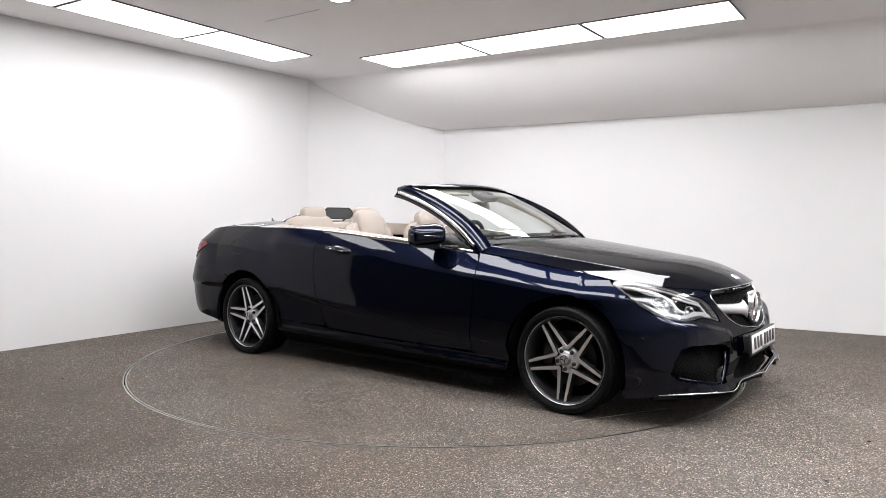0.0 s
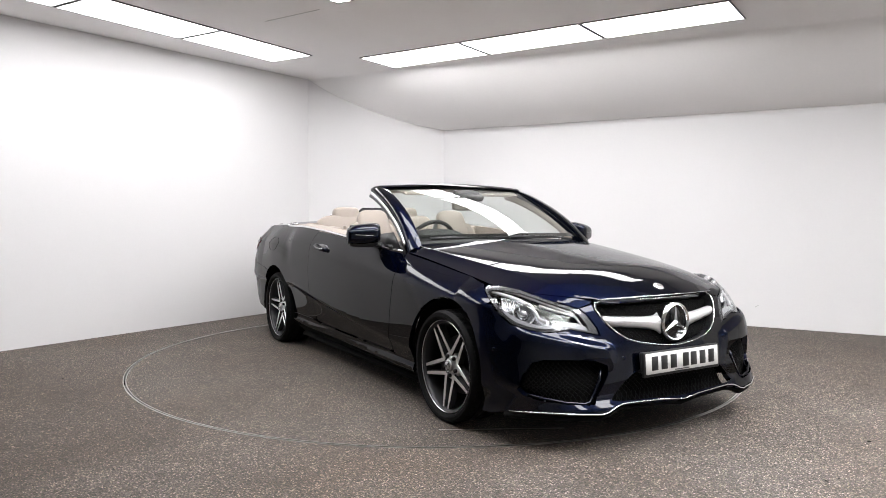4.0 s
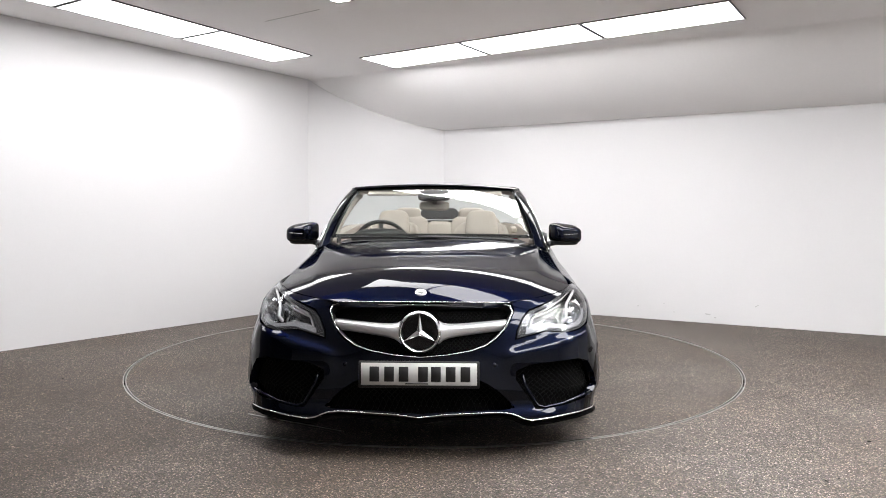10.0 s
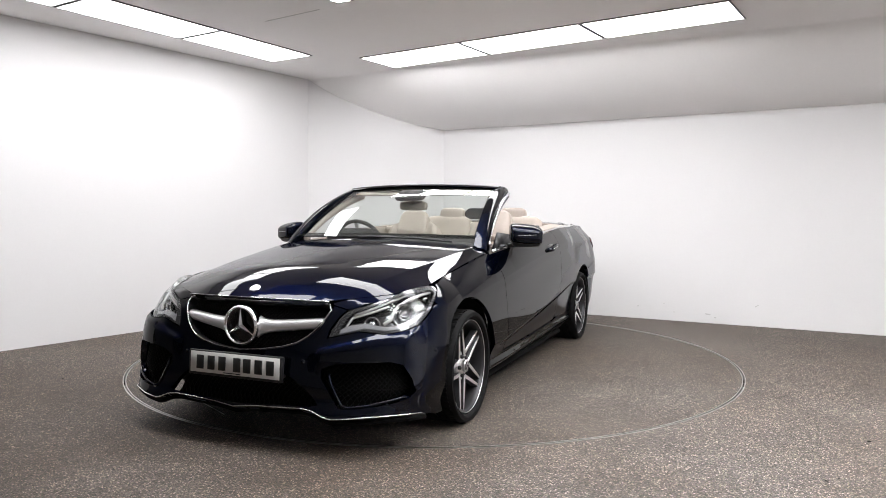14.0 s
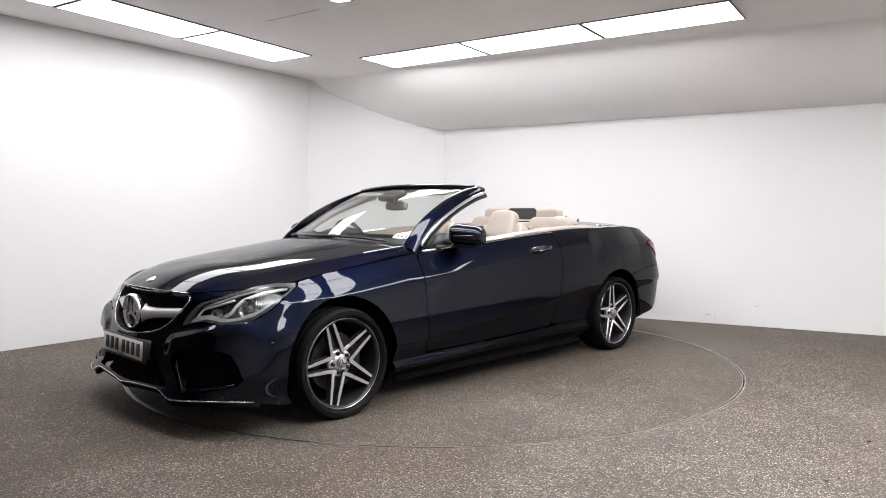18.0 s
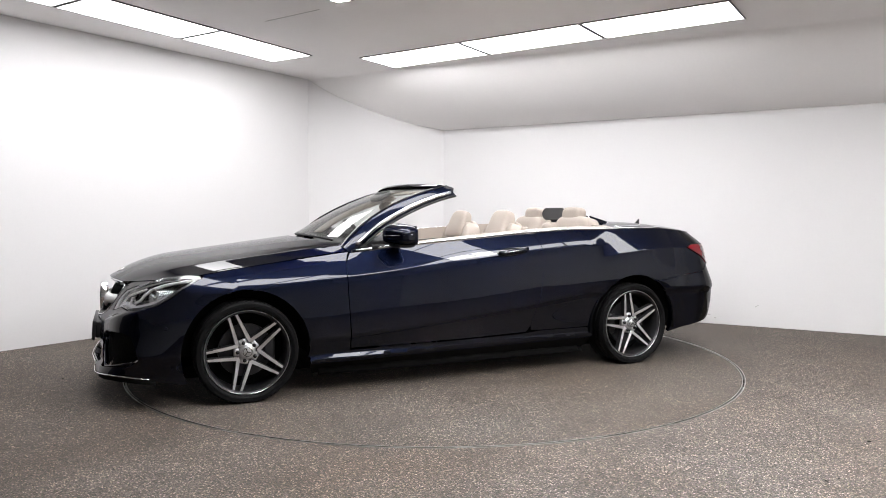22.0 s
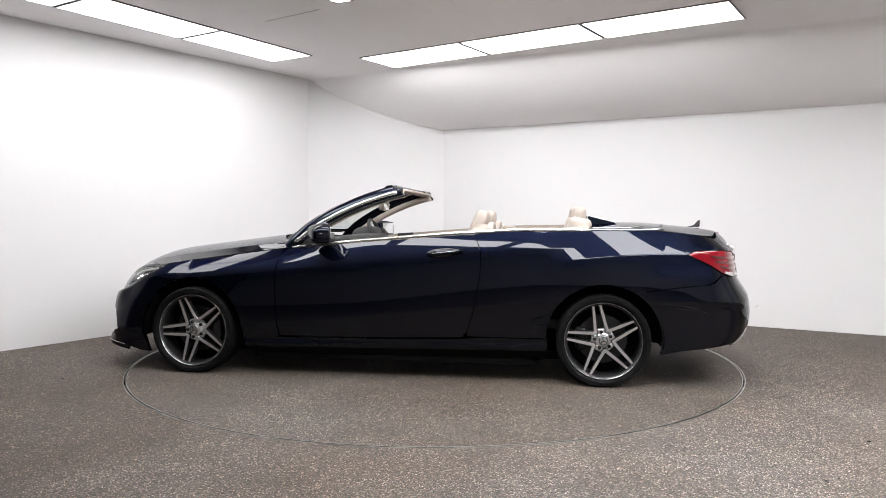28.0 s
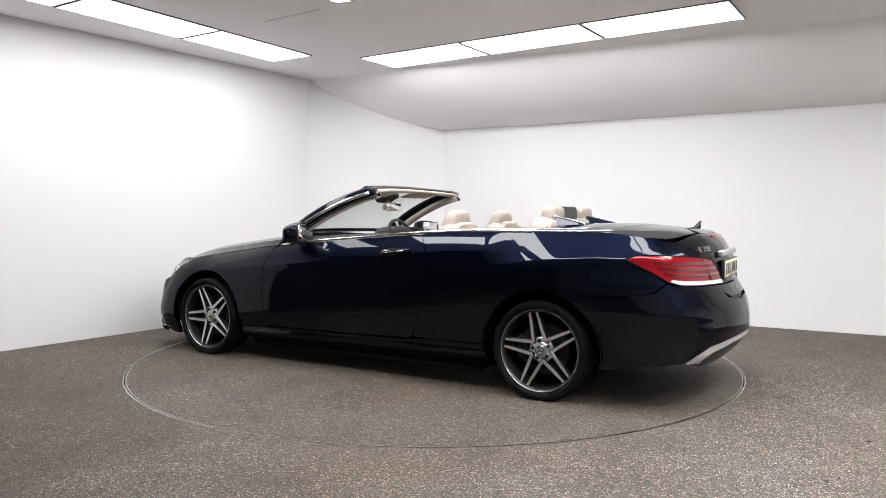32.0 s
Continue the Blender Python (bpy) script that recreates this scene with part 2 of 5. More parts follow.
def prism(points, z0, z1):
    """A slab over a plan polygon."""
    bm = bmesh.new()
    lo = [bm.verts.new((x, y, z0)) for x, y in points]
    hi = [bm.verts.new((x, y, z1)) for x, y in points]
    n = len(points)
    bm.faces.new(lo[::-1]), bm.faces.new(hi)
    for i in range(n):
        j = (i + 1) % n
        bm.faces.new((lo[i], lo[j], hi[j], hi[i]))
    bmesh.ops.recalc_face_normals(bm, faces=bm.faces)
    return bm


# ---- the room ----
H = 2.637          # flat ceiling
EAVE = 2.10        # where the sloping ceiling meets the wall
CORNERS = {"a": (-1.48, 2.82), "b": (0.09, 3.13), "c": (5.80, -0.10), "d": (5.60, -7.2), "e": (-5.9, -7.2), "f": (-4.405, -1.235)}


def wall(name, p, q, top0, top1=None, label="", mat=None):
    """A wall 0.15 m thick from p to q, with a straight or sloping top."""
    top1 = top1 or [(1.0, top0)]
    p, q = Vector(p), Vector(q)
    d = (q - p).normalized()
    out = Vector((-d.y, d.x)) * 0.15
    bm = bmesh.new()
    heads = [(0.0, top0)] + list(top1)
    front = [(p, -0.02)] + [(p + (q - p) * s, h) for s, h in heads] + [(q, -0.02)]
    near = [bm.verts.new((v.x, v.y, z)) for v, z in front]
    far = [bm.verts.new((v.x + out.x, v.y + out.y, z)) for v, z in front]
    bm.faces.new(near), bm.faces.new(far[::-1])
    n = len(front)
    for i in range(n):
        j = (i + 1) % n
        bm.faces.new((near[i], far[i], far[j], near[j]))
    bmesh.ops.recalc_face_normals(bm, faces=bm.faces)
    return tagged(part(name, bm, mat or M_WALL, smooth=False), label or "plain white painted studio wall", "wall", kind="structure")


# the slope's section: share of the way from fold to eave, height
COVE = [(0.0, 2.637), (0.025, 2.618), (0.06, 2.583), (0.12, 2.527), (0.22, 2.450), (0.43, 2.316), (0.64, 2.207), (0.81, 2.147), (1.0, 2.097)]
wall("wall_left", CORNERS["f"], CORNERS["a"], H + 0.01, label="smooth white painted studio wall, brightly lit by ceiling panels")
wall("wall_end", CORNERS["a"], CORNERS["b"], H, [(s, h + 0.01) for s, h in COVE[1:]], "short white studio wall under the coved ceiling")
wall("wall_right", CORNERS["b"], CORNERS["c"], EAVE + 0.01, label="low white painted wall with small scuffs above the floor")
wall("wall_side", CORNERS["c"], CORNERS["d"], H + 0.01, label="plain pale wall beside the camera", mat=M_SIDEWALL)
wall("wall_back", CORNERS["d"], CORNERS["e"], H + 0.01, label="plain grey wall behind the camera", mat=M_BACKWALL)
# out of view, kept dark so that the car's sides reflect little
wall("wall_near", CORNERS["e"], CORNERS["f"], H + 0.01, label="dark unseen wall beside the camera", mat=M_NEARWALL)

# ceiling: flat part and cove in one sheet with thickness
bm = bmesh.new()
fold0, fold1 = Vector((-1.48, 2.82)), Vector((5.35, -1.02))
fr, to = [fold0, fold1], [Vector(CORNERS["b"]), Vector((5.85, -0.12))]
strips = []
for s, h in COVE:
    strips.append([bm.verts.new(((fr[i] + (to[i] - fr[i]) * s).x, (fr[i] + (to[i] - fr[i]) * s).y, h)) for i in (0, 1)])
for lo, hi in zip(strips, strips[1:]):
    bm.faces.new((lo[0], lo[1], hi[1], hi[0])).smooth = True
flat = [strips[0][0]] + [bm.verts.new((x, y, H)) for x, y in (CORNERS["f"], CORNERS["e"], CORNERS["d"])] + [bm.verts.new((5.75, -0.9, H)), strips[0][1]]
bm.faces.new(flat)
bmesh.ops.recalc_face_normals(bm, faces=bm.faces)
up = bmesh.ops.extrude_face_region(bm, geom=bm.faces[:])
bmesh.ops.translate(bm, vec=(0, 0, 0.12), verts=[v for v in up["geom"] if isinstance(v, bmesh.types.BMVert)])
bmesh.ops.recalc_face_normals(bm, faces=bm.faces)
tagged(part("ceiling", bm, M_CEIL, sharp=60), "pale grey painted ceiling sloping down to a low wall", "ceiling", kind="structure")

# the floor, open where the turntable turns
R_TABLE = 2.205
bm = bmesh.new()
ring_in = [bm.verts.new(((R_TABLE + 0.015) * math.cos(2 * math.pi * k / 180), (R_TABLE + 0.015) * math.sin(2 * math.pi * k / 180), 0)) for k in range(180)]
ring_out = [bm.verts.new((9.5 * math.cos(2 * math.pi * k / 180), 9.5 * math.sin(2 * math.pi * k / 180), 0)) for k in range(180)]
ring_low = [bm.verts.new((v.co.x, v.co.y, -0.06)) for v in ring_in]
for k in range(180):
    q = (k + 1) % 180
    bm.faces.new((ring_in[k], ring_out[k], ring_out[q], ring_in[q]))
    bm.faces.new((ring_low[k], ring_in[k], ring_in[q], ring_low[q]))
tagged(part("floor", bm, M_FLOOR, smooth=False), "brown-grey bonded stone floor with pale speckles", "floor", kind="structure")
bm = bmesh.new()
bmesh.ops.create_circle(bm, cap_ends=True, segments=96, radius=R_TABLE + 0.4)
tagged(part("pit", moved(bm, pose(0, 0, -0.06)), M_GAP, smooth=False), "dark pit under the turntable", "pit", kind="structure")


def hoop(r0, r1, z):
    return lathe_z([(r0, z - 0.03), (r0, z), (r1, z), (r1, z - 0.03)], 240)


def lathe_z(profile, n):
    bm = lathe(profile, n)
    return moved(bm, Matrix.Rotation(radians(90), 4, "X"))


tagged(part("trim", hoop(R_TABLE + 0.008, R_TABLE + 0.015, 0.0015), M_STEEL, sharp=40), "thin steel edging round the turntable opening", "floor trim", kind="structure")

# scuffs low on the right wall
wd = (Vector(CORNERS["c"]) - Vector(CORNERS["b"])).normalized()
wn = Vector((-wd.y, wd.x))
for k, (s, z, w, h, a) in enumerate(((3.05, 0.09, 0.05, 0.012, 8), (3.12, 0.06, 0.02, 0.01, 0), (3.5, 0.20, 0.04, 0.008, -35), (2.62, 0.17, 0.015, 0.006, 20), (2.72, 0.09, 0.02, 0.006, 12), (2.35, 0.13, 0.012, 0.012, 0))):
    c = Vector(CORNERS["b"]) + wd * s - wn * 0.001
    bm = rbox(w, 0.002, h, r=0.0009, seg=1)
    ob = tagged(part("scuff_mark", moved(bm, Matrix.Translation((c.x, c.y, z)) @ Matrix.Rotation(math.atan2(wd.y, wd.x), 4, "Z") @ Matrix.Rotation(radians(a), 4, "Y")), M_SCUFF), "small grey scuff mark on the white wall", "scuff", "scuffs on the wall")

# a few dark crumbs on the floor
for x, y, s in ((2.093, -2.124, 0.012), (1.607, -2.631, 0.009), (1.673, -2.607, 0.007), (2.62, -0.35, 0.008), (2.35, -1.35, 0.006), (-2.462, -0.808, 0.008)):
    bm = bmesh.new()
    bmesh.ops.create_icosphere(bm, subdivisions=1, radius=s)
    for v in bm.verts:
        v.co *= 0.7 + 0.5 * random.random()
    bmesh.ops.scale(bm, vec=(1, 0.6, 0.3), verts=bm.verts)
    tagged(part("grit", moved(bm, pose(x, y, s * 0.15)), M_GAP), "small dark crumb of grit on the floor", "grit", "grit on the floor")


# ceiling light panels
def light_panel(corner, along_dir, across_dir, length, width, glow=M_PANEL):
    """A lit panel let into the ceiling: frame and glowing diffuser."""
    c, u, v = Vector(corner), Vector(along_dir).normalized(), Vector(across_dir).normalized()
    mid = c + u * length / 2 + v * width / 2
    ob = new("ceiling_light")
    ob.matrix_world = Matrix.Translation((mid.x, mid.y, H)) @ Matrix.Rotation(math.atan2(u.y, u.x), 4, "Z")
    tagged(ob, "lit white flat panel light let into the ceiling", "ceiling light", "ceiling panel lights")
    g = 0.013
    bm = joined(*[rbox(sx, sy, 0.012, (x, y, -0.004), 0.002, 1) for sx, sy, x, y in ((length, g, 0, width / 2 - g / 2), (length, g, 0, -width / 2 + g / 2), (g, width - 2 * g, length / 2 - g / 2, 0), (g, width - 2 * g, -length / 2 + g / 2, 0))])
    part("frame", bm, M_LAMPFRAME, ob, smooth=False)
    part("diffuser", rbox(length - 2 * g - 0.002, width - 2 * g - 0.002, 0.008, (0, 0, -0.004), 0.001, 1), glow, ob, "glowing white diffuser", smooth=False)
    return ob


U, V = Vector((0.826, -0.563)), Vector((0.563, 0.826))
for k in range(3):
    light_panel(Vector((-0.761, 1.648)) + U * 1.163 * k, U, V, 1.148, 0.568)
for k in range(5):
    light_panel(Vector((-0.722, -0.183)) - V * 0.568 + U * 1.163 * k, U, V, 1.148, 0.568)
for k in range(5):
    light_panel(Vector((-1.9, -1.0)) - V * 0.568 + U * 1.28 * k, U, V, 1.148, 0.568)
for k in range(3):
    light_panel(Vector((4.1, -0.95)) - V * 1.163 * (k + 1), V, -U, 1.155, 0.568)
DL, WL = Vector((0.537, 0.843)), Vector((0.836, -0.549))
for k in range(3):
    light_panel(Vector((-1.655, 1.852)) - DL * (1.128 * (k + 1) - 0.008), DL, WL, 1.113, 0.535, M_STRIP)
# fine cracks in the ceiling plaster
for (x0, y0), (x1, y1) in (((-1.374, 0.336), (-0.887, -0.006)), ((2.02, 1.22), (2.66, 0.86))):
    p, q = Vector((x0, y0)), Vector((x1, y1))
    bm = rbox((q - p).length, 0.006, 0.003, r=0)
    tagged(part("ceiling_seam", moved(bm, Matrix.Translation((*((p + q) / 2), H - 0.001)) @ Matrix.Rotation(math.atan2((q - p).y, (q - p).x), 4, "Z")), M_SCUFF, smooth=False), "thin grey plasterboard joint in the ceiling", "ceiling joint")


# ---- the car's skin ----
from mathutils.geometry import delaunay_2d_cdt


def resample(loop, step):
    out = []
    n = len(loop)
    for i in range(n):
        p, q = Vector(loop[i]), Vector(loop[(i + 1) % n])
        k = max(1, math.ceil((q - p).length / step))
        out += [tuple(p + (q - p) * j / k) for j in range(k)]
    return out


def inside(pts, loop):
    """Which of the points lie in the loop (arrays)."""
    x, y = pts[:, 0], pts[:, 1]
    res = np.zeros(len(pts), bool)
    n = len(loop)
    for i in range(n):
        (x0, y0), (x1, y1) = loop[i], loop[(i + 1) % n]
        if y0 == y1:
            continue
        res ^= ((y0 > y) != (y1 > y)) & (x < (x1 - x0) * (y - y0) / (y1 - y0) + x0)
    return res


def sheet(outline, fn, step=0.035, holes=(), depth=0.015, lift=0.0, centre=(0, 0, 0.45), lines=()):
    """A skin panel: the plane figure outline (less holes) bent by fn into space, its edges turned inwards by depth."""
    loops = [resample(l, step * 0.6) for l in (outline, *holes)]
    pts, edges = [], []
    for l in loops:
        b = len(pts)
        pts += l
        edges += [(b + i, b + (i + 1) % len(l)) for i in range(len(l))]
    bnd = np.array(pts)
    for l in lines:
        seg = np.array(l)
        good = inside(seg, loops[0]) & np.array([((bnd - g) ** 2).sum(1).min() > (0.4 * step) ** 2 for g in seg])
        last = None
        for g, k in zip(l, good):
            if k:
                pts.append(tuple(g))
                if last is not None:
                    edges.append((last, len(pts) - 1))
                last = len(pts) - 1
            else:
                last = None
    bnd = np.array(pts)
    lo, hi = bnd.min(0), bnd.max(0)
    grid = []
    rows = int((hi[1] - lo[1]) / (step * 0.87)) + 1
    for r in range(rows + 1):
        off = step / 2 * (r % 2)
        for c in range(int((hi[0] - lo[0]) / step) + 2):
            grid.append((lo[0] + off + c * step, lo[1] + r * step * 0.87))
    grid = np.array(grid)
    ok = inside(grid, loops[0])
    for h in loops[1:]:
        ok &= ~inside(grid, h)
    grid = grid[ok]
    if len(grid):
        far = np.array([((bnd - g) ** 2).sum(1).min() > (0.45 * step) ** 2 for g in grid])
        grid = grid[far]
    pts = pts + [tuple(g) for g in grid]
    v2, _, f2, *_ = delaunay_2d_cdt([Vector(p) for p in pts], edges, [], 1, 1e-5)
    cen = np.array([[sum(v2[i][0] for i in f) / 3, sum(v2[i][1] for i in f) / 3] for f in f2])
    keep = inside(cen, loops[0])
    for h in loops[1:]:
        keep &= ~inside(cen, h)
    bm = bmesh.new()
    lay = bm.verts.layers.float_vector.new("nrm")
    vs = [bm.verts.new(fn(p[0], p[1])) for p in v2]
    h = 0.004
    for v, p in zip(vs, v2):
        du = Vector(fn(p[0] + h, p[1])) - Vector(fn(p[0] - h, p[1]))
        dv = Vector(fn(p[0], p[1] + h)) - Vector(fn(p[0], p[1] - h))
        v[lay] = du.cross(dv).normalized()
    for f, k in zip(f2, keep):
        if k:
            try:
                bm.faces.new([vs[i] for i in f])
            except ValueError:
                pass
    bmesh.ops.delete(bm, geom=[v for v in bm.verts if not v.link_faces], context="VERTS")
    bm.normal_update()
    c = Vector(centre)
    if sum(f.calc_area() * f.normal.dot(f.calc_center_median() - c) for f in bm.faces) < 0:
        bmesh.ops.reverse_faces(bm, faces=bm.faces)
    bm.normal_update()
    for v in bm.verts:
        n = v[lay]
        v[lay] = v.normal if n.length < 0.5 or abs(n.dot(v.normal)) < 0.8 else (n if n.dot(v.normal) > 0 else -n)
    if lift:
        for v, n in [(v, v.normal.copy()) for v in bm.verts]:
            v.co += n * lift
    if depth:
        rim = [e for e in bm.edges if len(e.link_faces) == 1]
        norm = {v: v.normal.copy() for e in rim for v in e.verts}
        at = {tuple(v.co): n for v, n in norm.items()}
        new_geom = bmesh.ops.extrude_edge_only(bm, edges=rim)["geom"]
        for v in new_geom:
            if isinstance(v, bmesh.types.BMVert):
                v.co -= at[tuple(v.co)] * depth
                v[lay] = (0, 0, 0)
        for e in rim:
            e.smooth = False
    return bm


def arch(cx, cz, r, z0, z1=None, n=24):
    """Points of a wheel arch from its front foot over the top to its rear foot, as (x, z)."""
    a0 = math.asin((z0 - cz) / r)
    a1 = math.pi - math.asin(((z1 if z1 is not None else z0) - cz) / r)
    return [(cx + r * math.cos(a0 + (a1 - a0) * i / n), cz + r * math.sin(a0 + (a1 - a0) * i / n)) for i in range(n + 1)]


def curve(*pts):
    """Smooth monotone curve through (x, value) pairs, flat beyond its ends."""
    xs = [p[0] for p in pts]
    ys = [p[1] for p in pts]
    if xs[0] > xs[-1]:
        xs.reverse(), ys.reverse()
    n = len(xs)
    d = [(ys[i + 1] - ys[i]) / (xs[i + 1] - xs[i]) for i in range(n - 1)]
    m = [d[0]] + [0.0 if d[i - 1] * d[i] <= 0 else 2 * d[i - 1] * d[i] / (d[i - 1] + d[i]) for i in range(1, n - 1)] + [d[-1]]

    def at(x):
        if x <= xs[0]:
            return ys[0]
        if x >= xs[-1]:
            return ys[-1]
        i = 0
        while xs[i + 1] < x:
            i += 1
        h = xs[i + 1] - xs[i]
        t = (x - xs[i]) / h
        return ((1 + 2 * t) * (1 - t) ** 2 * ys[i] + t * (1 - t) ** 2 * h * m[i] + t * t * (3 - 2 * t) * ys[i + 1] + t * t * (t - 1) * h * m[i + 1])
    return at


# ---- the body's lines: x forward from mid-wheelbase, y to the left, z up
nose = curve((0.08, 2.16), (0.13, 2.205), (0.18, 2.215), (0.25, 2.18), (0.32, 2.185), (0.42, 2.18), (0.50, 2.165), (0.60, 2.14), (0.68, 2.10), (0.75, 2.045), (0.82, 1.94))
tail = curve((0.14, -2.20), (0.22, -2.30), (0.33, -2.395), (0.44, -2.412), (0.55, -2.395), (0.64, -2.350), (0.70, -2.318), (0.80, -2.300), (0.92, -2.252), (0.955, -2.222), (0.98, -2.178), (1.02, -2.06))
belt_z = curve((1.90, 0.68), (1.58, 0.745), (1.20, 0.797), (0.785, 0.852), (0.42, 0.893), (-0.03, 0.932), (-0.52, 0.970), (-0.96, 0.990), (-1.5, 0.990), (-1.9, 0.985), (-2.2, 0.975))
belt_y = curve((1.58, 0.735), (1.20, 0.735), (0.785, 0.745), (0.42, 0.785), (-0.03, 0.802), (-0.96, 0.800), (-1.5, 0.775), (-1.9, 0.740), (-2.2, 0.70))
crease_z = curve((1.60, 0.625), (1.20, 0.668), (0.83, 0.705), (0.47, 0.742), (0.04, 0.786), (-0.28, 0.820), (-0.60, 0.852), (-0.96, 0.872), (-1.25, 0.875), (-2.2, 0.872))
haunch_z = curve((-0.98, 0.765), (-1.05, 0.780), (-1.12, 0.793), (-1.20, 0.804), (-1.31, 0.817), (-1.48, 0.834), (-1.82, 0.848), (-2.2, 0.84))
crease_y = curve((1.60, 0.845), (1.20, 0.860), (0.50, 0.862), (-0.96, 0.862), (-1.25, 0.862), (-1.82, 0.835), (-2.2, 0.79))
haunch_y = curve((-0.98, 0.870), (-1.25, 0.877), (-1.45, 0.876), (-1.82, 0.846), (-2.2, 0.80))
mid_y = curve((1.60, 0.885), (0.50, 0.884), (-0.96, 0.888), (-1.40, 0.893), (-1.8, 0.885))
XF, XR, LF, LR, PR = 1.44, -1.75, 1.35, 1.05, 3.6
nose_power = curve((0.30, 4.0), (0.50, 3.3), (0.70, 2.6))
nose_draw = curve((0.22, 0.15), (0.45, 0.50), (0.60, 0.66))    # how far the nose and tail draw in beside their middle
TAIL_ROUND = (0.30, 1)
blade_z = curve((0.9, 0.34), (0.4, 0.38), (-0.4, 0.46), (-0.95, 0.53))
sections = {}


def section(k, zc, yc):
    """Half width by height: an upright side below the crease, a leaning shoulder above it."""
    zb, yb, zl = belt_z(k), belt_y(k), blade_z(k)
    low = curve((0.06, 0.725), (0.13, 0.785), (0.24, 0.838), (zl - 0.03, 0.867), (zl + 0.012, 0.886), (zl + 0.12, mid_y(k)), (zc - 0.06, yc + 0.010), (zc, yc))
    bow = 0.30 - 0.25 * min(max((-0.95 - k) / 0.3, 0), 1)
    wing = min(max((k - 0.55) / 0.35, 0), 1)

    def at(h):
        if h < zc:
            return low(h)
        s = (h - zc) / (zb - zc)
        if s > 1:
            return yb - (yc - yb) / (zb - zc) * 1.2 * (h - zb)
        f = s * (1 - bow) + bow * s * s
        g = 0.34 * s + 0.66 * s * s
        return yc - (yc - yb) * (f + (g - f) * wing)
    return at


def half_width(x, z):
    k = round(x, 3)
    if k not in sections:
        w = min(max((-0.99 - k) / 0.20, 0), 1)
        w = w * w * (3 - 2 * w)
        sections[k] = (w, section(k, crease_z(k), crease_y(k)), section(k, haunch_z(k), haunch_y(k)) if w else None)
    w, door, haunch = sections[k]
    return door(z) * (1 - w) + haunch(z) * w if w else door(z)


def tuck(x, y, z):
    """Rounds off the rear corners from above."""
    return z - 0.045 * ease((-1.72 - x) / 0.50) * ease((z - 0.86) / 0.12) * ease((abs(y) - 0.30) / 0.45)


def ease(t):
    t = min(max(t, 0), 1)
    return t * t * (3 - 2 * t)


def plan(v, k, q):
    """How far the nose or tail still reaches forward at the share v of the half width: a blunt curve, drawn in by q (amount, narrowness)."""
    return (1 - v ** k) ** (1 / k) - q[0] * v * v * (1 - v * v) ** q[1]


def skin(a, z):
    """The body's outer skin: a runs in metres round the car from the middle of the nose (right side negative), z is height."""
    s, a = (1 if a >= 0 else -1), abs(a)
    if a < LF or a > LF + XF - XR:
        front = a < LF
        p = (a / LF if front else max(1 - (a - LF - XF + XR) / LR, 0)) * math.pi / 2
        x0, x1, k, q = (XF, nose(z), nose_power(z), (nose_draw(z), 2.6)) if front else (XR, tail(z), PR, TAIL_ROUND)
        c, d = math.cos(p), math.sin(p)
        v = min(abs(d) * (abs(c) ** k + abs(d) ** k) ** (-1 / k), 1)
        x, y = x0 + (x1 - x0) * plan(v, k, q), s * (half_width(x0, max(z, 0.42)) * (1 - 0.04 * ease((0.30 - z) / 0.12)) if front else half_width(x0, z)) * v
        return (x, y, z if front else tuck(x, y, z))
    x = XF - (a - LF)
    return (x, s * half_width(x, z), tuck(x, half_width(x, z), z))


def along(x, z):
    """The a at which the left skin has that x."""
    if XR <= x <= XF:
        return LF + XF - x
    x0, x1, k, q = (XF, nose(z), nose_power(z), (nose_draw(z), 2.6)) if x > XF else (XR, tail(z), PR, TAIL_ROUND)
    u, lo, hi = min((x - x0) / (x1 - x0), 1), 0.0, 1.0
    for _ in range(30):
        v = (lo + hi) / 2
        lo, hi = (v, hi) if plan(v, k, q) > u else (lo, v)
    p = math.atan2(v, (1 - v ** k) ** (1 / k)) * 2 / math.pi
    return LF * p if x > XF else LF + XF - XR + LR * (1 - p)


hood_mid = curve((2.13, 0.678), (2.10, 0.698), (2.05, 0.728), (1.97, 0.769), (1.795, 0.824), (1.595, 0.853), (1.39, 0.880), (1.19, 0.906), (0.98, 0.932), (0.80, 0.950), (0.68, 0.962))
ridge_y = curve((2.10, 0.43), (2.02, 0.465), (1.84, 0.53), (1.36, 0.615), (0.85, 0.67))
hood_side = curve((2.16, 0.50), (2.0, 0.62), (1.80, 0.70), (1.58, 0.745), (1.20, 0.797), (0.785, 0.852), (0.70, 0.864))


def hood_at(x, y):
    """The bonnet: a nearly flat top between two ridges that spread towards the pillars, steeper flanks outside them."""
    y, c = abs(y), ridge_y(x)
    side, mid = hood_side(x), hood_mid(x)
    top = 0.54 * (mid - side)
    if y < c:
        return mid - top * (y / c) ** 2.2 - 0.001
    t = min((y - c) / max(0.745 - c, 0.02), 1.2)
    return mid - top - (mid - side - top) * (1.15 * t - 0.15 * t * t) - 0.001


def on(x, z):
    return (along(x, z), z)


def flipped(loop):
    return [(-a, z) for a, z in loop[::-1]]


car = tagged(new("car"), "dark navy two-door convertible with its roof down and beige seats", "car")


def both(name, make, mat, label="", parent=None, sharp=None):
    """Builds a part for the left side and its mirror image for the right."""
    return (part(name, make(), mat, parent or car, label, sharp=sharp), part(name, mirrored(make()), mat, parent or car, label, sharp=sharp))


